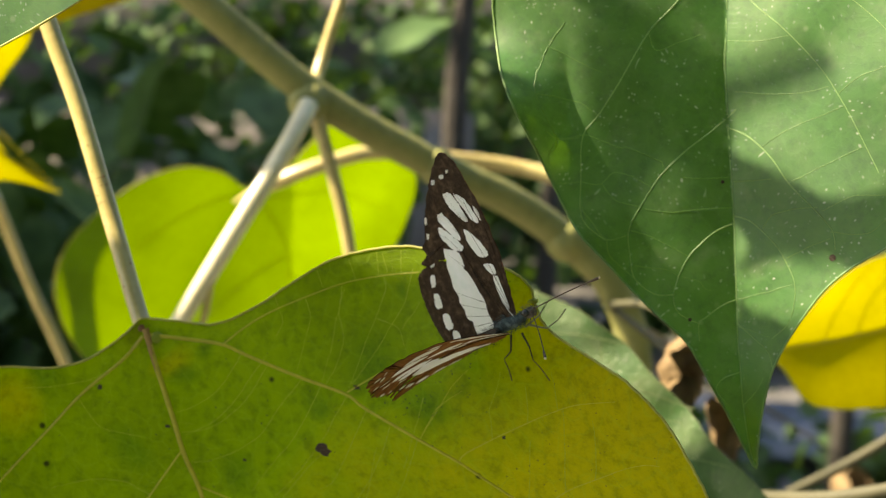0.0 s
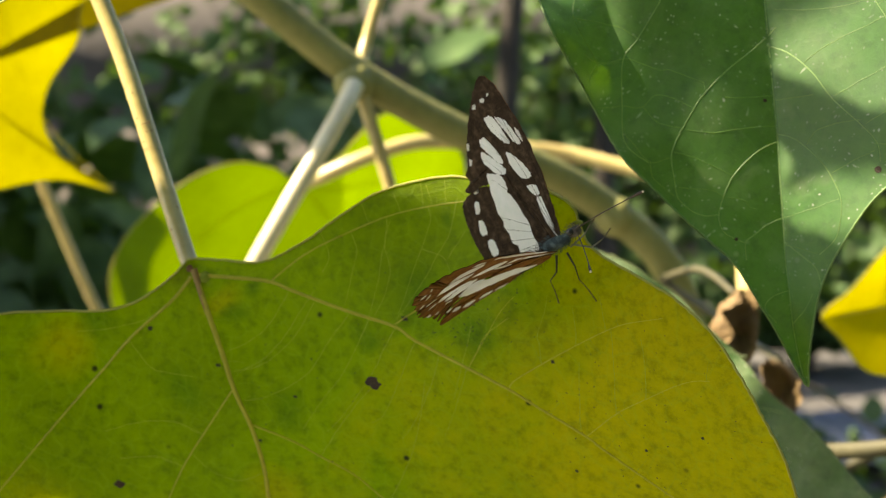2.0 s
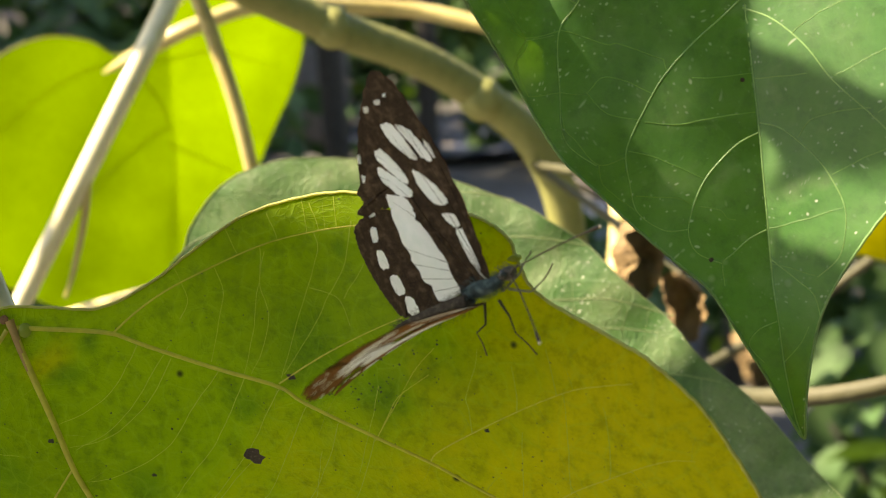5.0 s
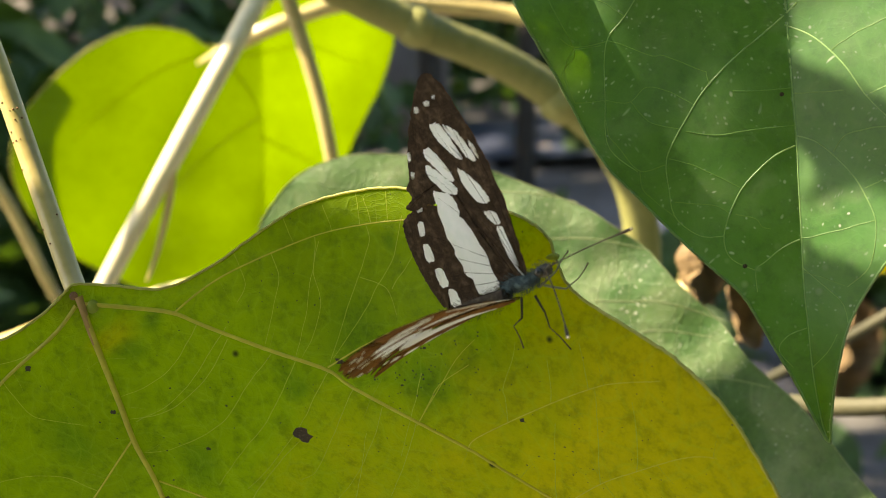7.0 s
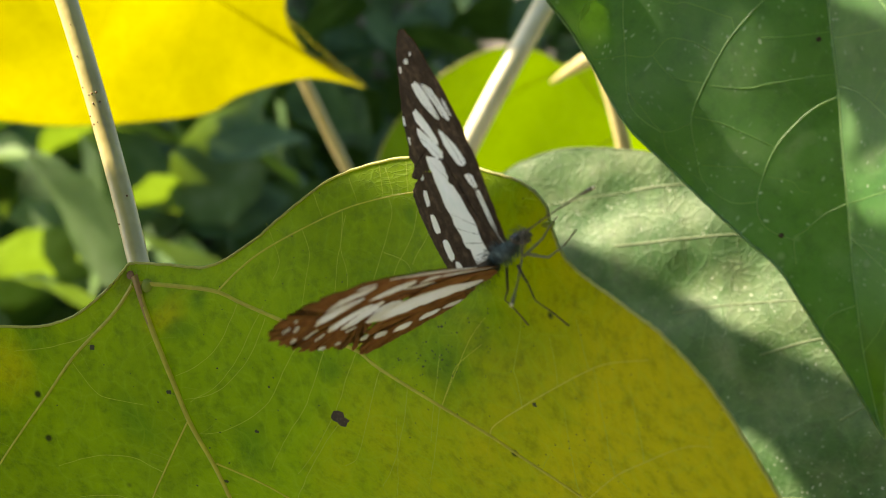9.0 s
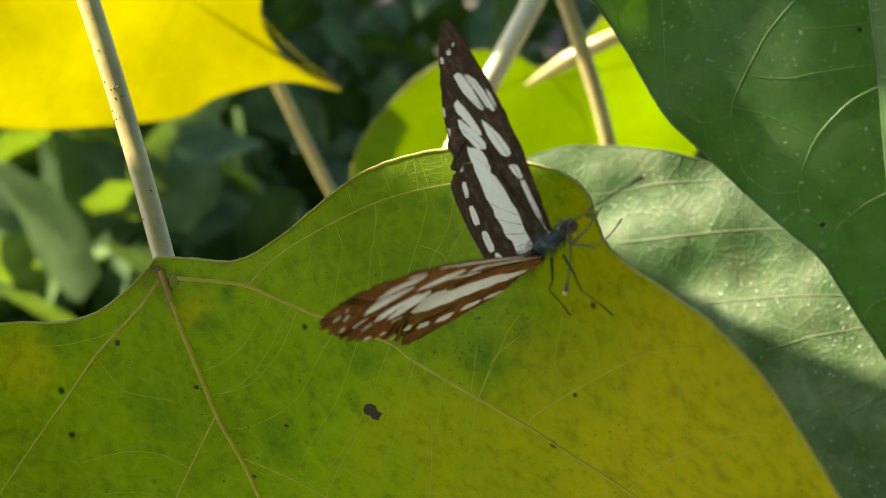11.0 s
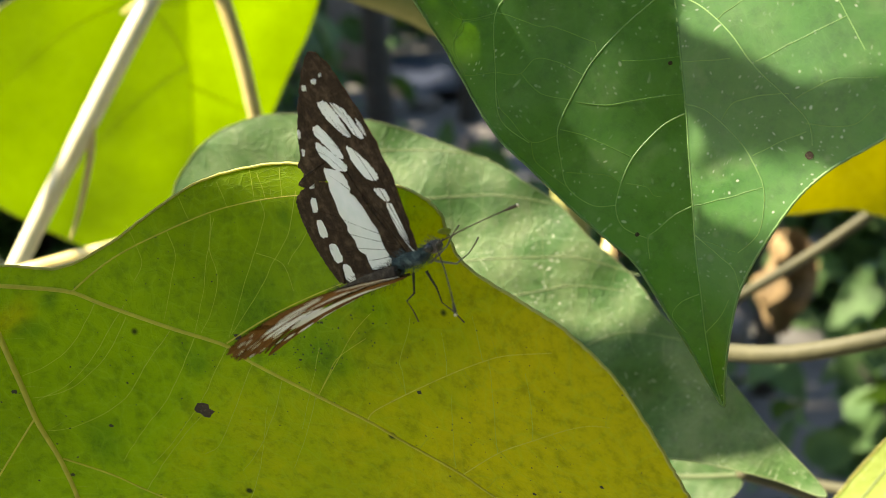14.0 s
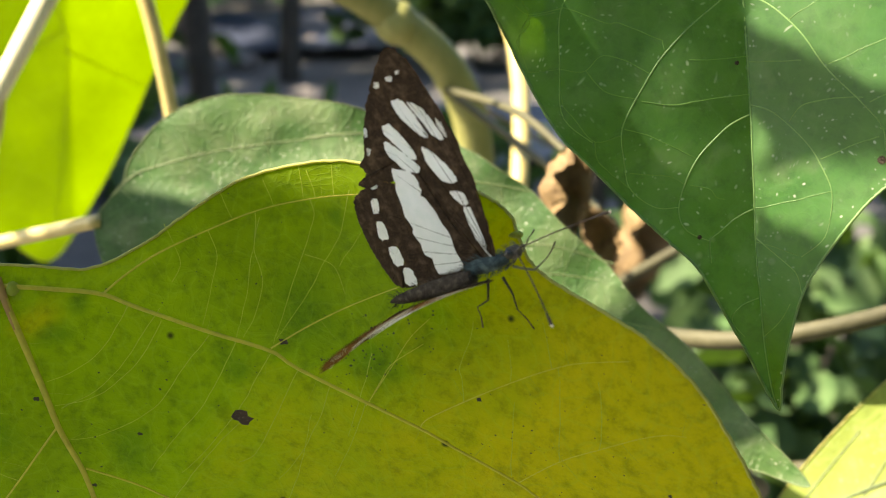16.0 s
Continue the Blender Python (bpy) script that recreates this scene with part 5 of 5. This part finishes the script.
FORE_WHITE = [mm(p) for p in (
    [(-10.1, 15.1), (-8.6, 14.4), (-7.3, 13.7), (-6.8, 12.6), (-7.1, 10.4), (-8.8, 11.6), (-10.6, 13.1)],
    [(-5.2, 23.0), (-3.3, 22.9), (-2.4, 20.8), (-1.9, 18.7), (-1.7, 17.1), (-2.5, 17.3), (-3.8, 19.0), (-4.9, 21.0)],
    [(-2.9, 22.4), (-1.5, 21.6), (-0.5, 20.2), (0.1, 18.1), (0.4, 16.4), (-0.2, 16.2), (-1.2, 17.4), (-1.9, 19.8)],
    [(0.4, 19.3), (1.0, 18.3), (1.0, 16.5), (0.6, 16.6), (0.2, 18.1)],
    [(-8.4, 20.5), (-7.0, 20.4), (-6.1, 18.6), (-5.2, 16.4), (-5.3, 14.9), (-6.5, 15.5), (-7.8, 17.7), (-8.8, 19.6)],
    [(-9.2, 18.6), (-8.0, 17.5), (-6.2, 15.3), (-5.3, 13.9), (-6.0, 13.3), (-8.0, 14.0), (-9.3, 16.2), (-9.7, 17.4)],
    [(-3.6, 16.5), (-2.5, 15.7), (-1.1, 13.6), (-0.3, 11.5), (-0.6, 10.7), (-2.7, 11.2), (-3.7, 13.2), (-4.0, 15.0)],
    [(-2.6, 10.1), (-0.5, 9.6), (-0.1, 7.9), (-1.2, 7.6), (-2.3, 8.7)],
    [(-1.6, 7.6), (-0.2, 7.4), (-0.5, 4.7), (-0.7, 0.9), (-0.9, 0.3), (-1.3, 0.9), (-2.0, 3.1), (-2.0, 5.6)],
    [(-6.3, 25.9), (-5.4, 25.7), (-5.8, 25.0), (-6.8, 25.2)],
    [(-4.1, 26.0), (-3.1, 25.8), (-3.4, 25.1), (-4.3, 25.5)],
    [(-2.3, 26.2), (-1.7, 26.1), (-2.0, 25.7), (-2.5, 25.8)],
    [(-11.4, 21.0), (-10.9, 20.8), (-11.4, 19.8), (-12.0, 19.8)],
    [(-12.4, 18.5), (-11.7, 18.2), (-12.5, 17.4), (-13.0, 17.6)])]
HIND_WHITE = [mm(p) for p in (
    [(-10.0, 15.0), (-7.4, 13.7), (-6.9, 12.7), (-7.2, 10.3), (-6.7, 8.5), (-6.3, 6.1), (-5.8, 4.1), (-6.4, 2.6), (-5.9, 1.0), (-6.2, -0.3), (-11.1, -0.3), (-11.0, 1.3), (-10.6, 2.0), (-12.0, 3.2), (-11.4, 4.2), (-12.3, 6.2), (-11.4, 6.5), (-12.0, 8.7), (-11.4, 10.0), (-11.4, 12.0), (-10.5, 13.2)],
    [(-14.8, 14.4), (-13.6, 14.2), (-14.3, 13.0), (-15.6, 13.1)],
    [(-16.3, 12.1), (-15.1, 11.7), (-15.9, 9.9), (-17.2, 9.9)],
    [(-17.3, 9.0), (-16.0, 8.7), (-16.2, 6.2), (-18.1, 6.3)],
    [(-17.3, 5.3), (-15.6, 5.1), (-15.6, 2.4), (-17.7, 2.4)],
    [(-16.5, 2.0), (-15.0, 1.8), (-14.9, -0.7), (-17.4, -0.6)])]
UNDER_MORE = [mm(p) for p in ([(-4.2, 7.0), (-3.2, 8.2), (-3.0, 11.5), (-3.6, 12.0), (-4.6, 9.0)], [(-7.6, 23.6), (-6.8, 24.0), (-6.0, 22.4), (-6.6, 22.0)], [(-9.4, 21.8), (-8.8, 22.0), (-8.2, 20.8), (-8.8, 20.6)], [(-3.6, 27.4), (-3.0, 27.6), (-2.6, 26.6), (-3.2, 26.4)], [(-10.6, 17.4), (-10.0, 17.6), (-9.9, 16.0), (-10.5, 16.0)], [(1.2, 3.0), (1.6, 8.0), (1.5, 15.0), (1.1, 15.0), (0.6, 6.0)], [(-3.0, 0.6), (-3.6, 5.5), (-4.4, 5.2), (-3.8, 0.4)], [(-13.0, 0.2), (-13.4, 4), (-13.9, 8.5), (-13.4, 8.5), (-12.8, 4)])]


def wing(name, outline, whites, m, up, mats, worn, seed, veins, thin, bend=camber):
    """A wing of two scaled faces with its white marks; up: the side of its upper face."""
    bm = bmesh.new()
    sheet(bm, outline, up * thin, 150, 18, worn, seed, bend)
    n = len(bm.faces)
    sheet(bm, outline, up * (thin - 0.00009), 150, 18, worn, seed, bend)
    bm.faces.ensure_lookup_table()
    for k, f in enumerate(bm.faces):
        f.material_index = 0 if k < n else 1
    # under the white marks the membrane is thin and lets light through
    clear = [f for f in bm.faces if any(all(inside(v.co.x, v.co.y, mark) for v in f.verts) for mark in whites)]
    bmesh.ops.delete(bm, geom=clear, context="FACES")
    w = part(name, bm, [mats[0], mats[1]], fly)
    w.matrix_basis = m
    # the white marks are one thin clear sheet; the lowered wings show more of them on their under side
    face, lot = (0.00003, whites) if bend is camber else (-0.00012, whites + (UNDER_MORE if name == "forewing" else []))
    for k, mark in enumerate(lot):
        part("white_mark", sheet(bmesh.new(), mark, up * (thin + face), 44, 3, 0.00010, k, bend), mats[2], w)
    for to in veins:
        pts = [Vector((p.x, p.y, bend(p.x, p.y) + up * thin)) for p in curve([(-0.8e-3, 0.6e-3, 0), (0.45 * to[0] / 1000 + 0.0008, 0.45 * to[1] / 1000, 0), (to[0] / 1000, to[1] / 1000, 0)], 14)]
        part("vein", tube(bmesh.new(), pts, (0.00008, 0.000025), 5), mats[0], w)
    return w


FORE_VEINS = ((1.8, 18), (0.4, 25.5), (-2.4, 28.5), (-5.4, 26.4), (-8.6, 23.6), (-11.0, 20.6), (-12.6, 17.6))
HIND_VEINS = ((-18.5, 11.5), (-19.6, 8.6), (-19.8, 5.4), (-19.2, 2.2), (-16.8, -0.2), (-11.5, -0.7))
e1, e2 = Vector((0.5645, -0.6726, 0.4785)), Vector((-0.3945, 0.2894, 0.8721))
FAR = Matrix((e1, e2, e1.cross(e2))).transposed().to_4x4()
g1, g2 = Vector((0.5763, -0.6953, 0.4293)), Vector((-0.8053, -0.5727, 0.1535))
NEAR = Matrix.Translation((-0.0007, -0.0023, -0.0020)) @ Matrix((g1, g2, g1.cross(g2))).transposed().to_4x4() @ Matrix.Scale(0.96, 4)
SKINS = (WING_DARK, WING_UNDER, WING_WHITE)
LOW_SKINS = (WING_DARK, WING_UNDER, WING_CREAM)
wing("hindwing", HIND, HIND_WHITE, FAR, 1, SKINS, 0.00012, 3, HIND_VEINS, 0.0)
wing("forewing", FORE, FORE_WHITE, FAR, 1, SKINS, 0.00016, 5, FORE_VEINS, 0.00022)


def near_pose(droop):
    return NEAR @ pose(0, 0, 0, droop, 0, 0)


near_hind = wing("hindwing", HIND, HIND_WHITE, near_pose(0), -1, LOW_SKINS, 0.00034, 7, HIND_VEINS, 0.0, arch)
near_fore = wing("forewing", FORE, FORE_WHITE, near_pose(0), -1, LOW_SKINS, 0.00042, 11, FORE_VEINS, 0.00022, arch)


def body_part(name, places, mat, label="", hair=0.0, seed=1, drop=(0, 0, 0)):
    """A round body section; places: (along the axis, off to the leaf's side, radius) in millimetres."""
    bm = bmesh.new()
    line = curve([(a, d, r) for a, d, r in places], 26)
    down = Vector((0.35, 0.75, -0.10))
    down = (down - AHEAD * down.dot(AHEAD)).normalized()
    tube(bm, [AHEAD * (p.x / 1000) + down * (p.y / 1000) for p in line], [0.88 * max(p.z, 0.05) / 1000 for p in line], 18)
    for v in bm.verts:
        v.co += v.co.normalized() * 0.00009 * noise.noise(v.co * 2500)
    rnd = random.Random(seed)
    down_by = Vector(drop)
    for _ in range(int(hair)):
        k = rnd.randrange(2, 24)
        p = AHEAD * (line[k].x / 1000) + down * (line[k].y / 1000)
        d = AHEAD.orthogonal().normalized()
        d.rotate(Matrix.Rotation(rnd.uniform(0, 6.28), 3, AHEAD))
        r = line[k].z / 1000
        tube(bm, [p + d * r * 0.95, p + d * (r + 0.0003) - AHEAD * 0.0002, p + d * (r + rnd.uniform(0.0004, 0.0008)) - AHEAD * 0.0006], (0.00003, 0.00001), 3, caps=False)
    bmesh.ops.translate(bm, verts=bm.verts[:], vec=down_by)
    return part(name, bm, mat, fly, label)


body_part("thorax", [(0.9, 1.0, 0.5), (0.3, 0.9, 0.85), (-1.2, 0.95, 1.1), (-3.2, 1.0, 1.2), (-4.9, 1.1, 1.0), (-5.8, 1.2, 0.8)], THORAX, "furry dark thorax with a blue-green sheen", 420, 2, (-0.0002, -0.0007, -0.0003))
body_part("abdomen", [(-4.4, 0.5, 1.1), (-6.2, 0.4, 1.25), (-9.5, 0.2, 1.25), (-13.0, 0.0, 1.1), (-16.0, -0.1, 0.8), (-18.0, -0.1, 0.2)], ABDOMEN, "furry dark grey-brown abdomen", 320, 3, (-0.0003, -0.0010, -0.0012))
head = body_part("head", [(0.5, 1.05, 0.4), (0.9, 1.0, 0.85), (1.7, 0.95, 1.0), (2.5, 0.95, 0.75), (2.9, 0.95, 0.2)], HEAD, "small grey head", 90, 4)
HEAD_AT = AHEAD * 0.0018 + Vector((0.0003, 0.0006, -0.0001))
for side in (-1, 1):
    d = Vector((-0.75, -0.62, 0.22)) if side < 0 else Vector((0.70, 0.68, -0.1))
    bm = bmesh.new()
    bmesh.ops.create_icosphere(bm, subdivisions=3, radius=0.00062)
    e = part("eye", bm, EYE, head, "dark speckled round eye")
    e.location = HEAD_AT + d.normalized() * 0.00072
    bm = bmesh.new()
    tube(bm, [HEAD_AT + AHEAD * 0.0006 + d * 0.0002, HEAD_AT + AHEAD * 0.0012 + d * 0.0003 + Vector((0, 0, 0.0003)), HEAD_AT + AHEAD * 0.0017 + d * 0.0003 + Vector((0, 0, 0.0008))], (0.00018, 0.00006), 6)
    part("palp", bm, HEAD, head)


def feeler(tip, bend):
    a = HEAD_AT + AHEAD * 0.0005 + Vector((0, 0, 0.0003))
    b = Vector(tip) - Vector((0.0160, 0.2568, 1.1932))
    line = curve([a, a.lerp(b, 0.33) + Vector(bend), a.lerp(b, 0.7) + Vector(bend) * 0.8, b], 40)
    f = part("antenna", tube(bmesh.new(), line, [0.00009 if k < 30 else 0.00009 + 0.00014 * math.sin((k - 30) / 10 * 2.6) for k in range(40)], 8), ANTENNA, fly, "thin dark clubbed antenna")
    bm = bmesh.new()
    bmesh.ops.create_icosphere(bm, subdivisions=2, radius=0.00021)
    t = part("tip", bm, PALE_TIP, f, "pale tip")
    t.location = b


feeler((0.0276, 0.2500, 1.2017), (0.0001, -0.0001, 0.0003))
feeler((0.0190, 0.2416, 1.1912), (0.0003, 0.0, -0.0002))


def leg(hip, knee, ankle, foot, pale=False):
    o = Vector((0.0160, 0.2568, 1.1932))
    h, k, a, f = (Vector(p) - o for p in (hip, knee, ankle, foot))
    up = part("leg", tube(bmesh.new(), curve([h, h.lerp(k, 0.5) + Vector((0, -0.0001, 0)), k], 12), (0.00020, 0.00013), 8), LEG_PALE if pale else LEG, fly, "thin jointed leg")
    part("shin", tube(bmesh.new(), curve([k, k.lerp(a, 0.5), a], 10), (0.00013, 0.00008), 8), LEG_PALE if pale else LEG, up)
    part("foot", tube(bmesh.new(), curve([a, a.lerp(f, 0.5) + Vector((0.0001, -0.0001, 0.0001)), f], 14), (0.00007, 0.00012), 6), LEG_FOOT, up)


leg((0.0166, 0.2570, 1.1905), (0.0178, 0.2562, 1.1885), (0.0185, 0.2562, 1.1863), (0.0216, 0.2592, 1.1819))
leg((0.0150, 0.2582, 1.1898), (0.0150, 0.2575, 1.1872), (0.0141, 0.2594, 1.1853), (0.0158, 0.2632, 1.1805))
leg((0.0178, 0.2572, 1.1918), (0.0205, 0.2565, 1.1915), (0.0222, 0.2575, 1.1925), (0.0236, 0.2590, 1.1940), True)
leg((0.0172, 0.2580, 1.1912), (0.0195, 0.2590, 1.1930), (0.0205, 0.2600, 1.1945), (0.0212, 0.2605, 1.1952), True)


def motions():
    """The butterfly shifts a little on its leaf, and its lower pair of wings lifts and settles."""
    lead = Matrix.Translation(SITE.to_3x3() @ Vector((0.0008, -0.0004, -0.0005)))
    walk(fly, [(0.0, lead @ FLY_AT), (3.2, lead @ FLY_AT), (5.3, FLY_AT), (16.0, FLY_AT)])
    droops = ((0.0, 4.0), (3.2, 4.0), (5.3, 1.0), (7.0, 0.0), (8.5, 0.5), (12.5, 0.0), (16.0, 0.0))
    for w in (near_fore, near_hind):
        walk(w, [(t, near_pose(a)) for t, a in droops])


motions()
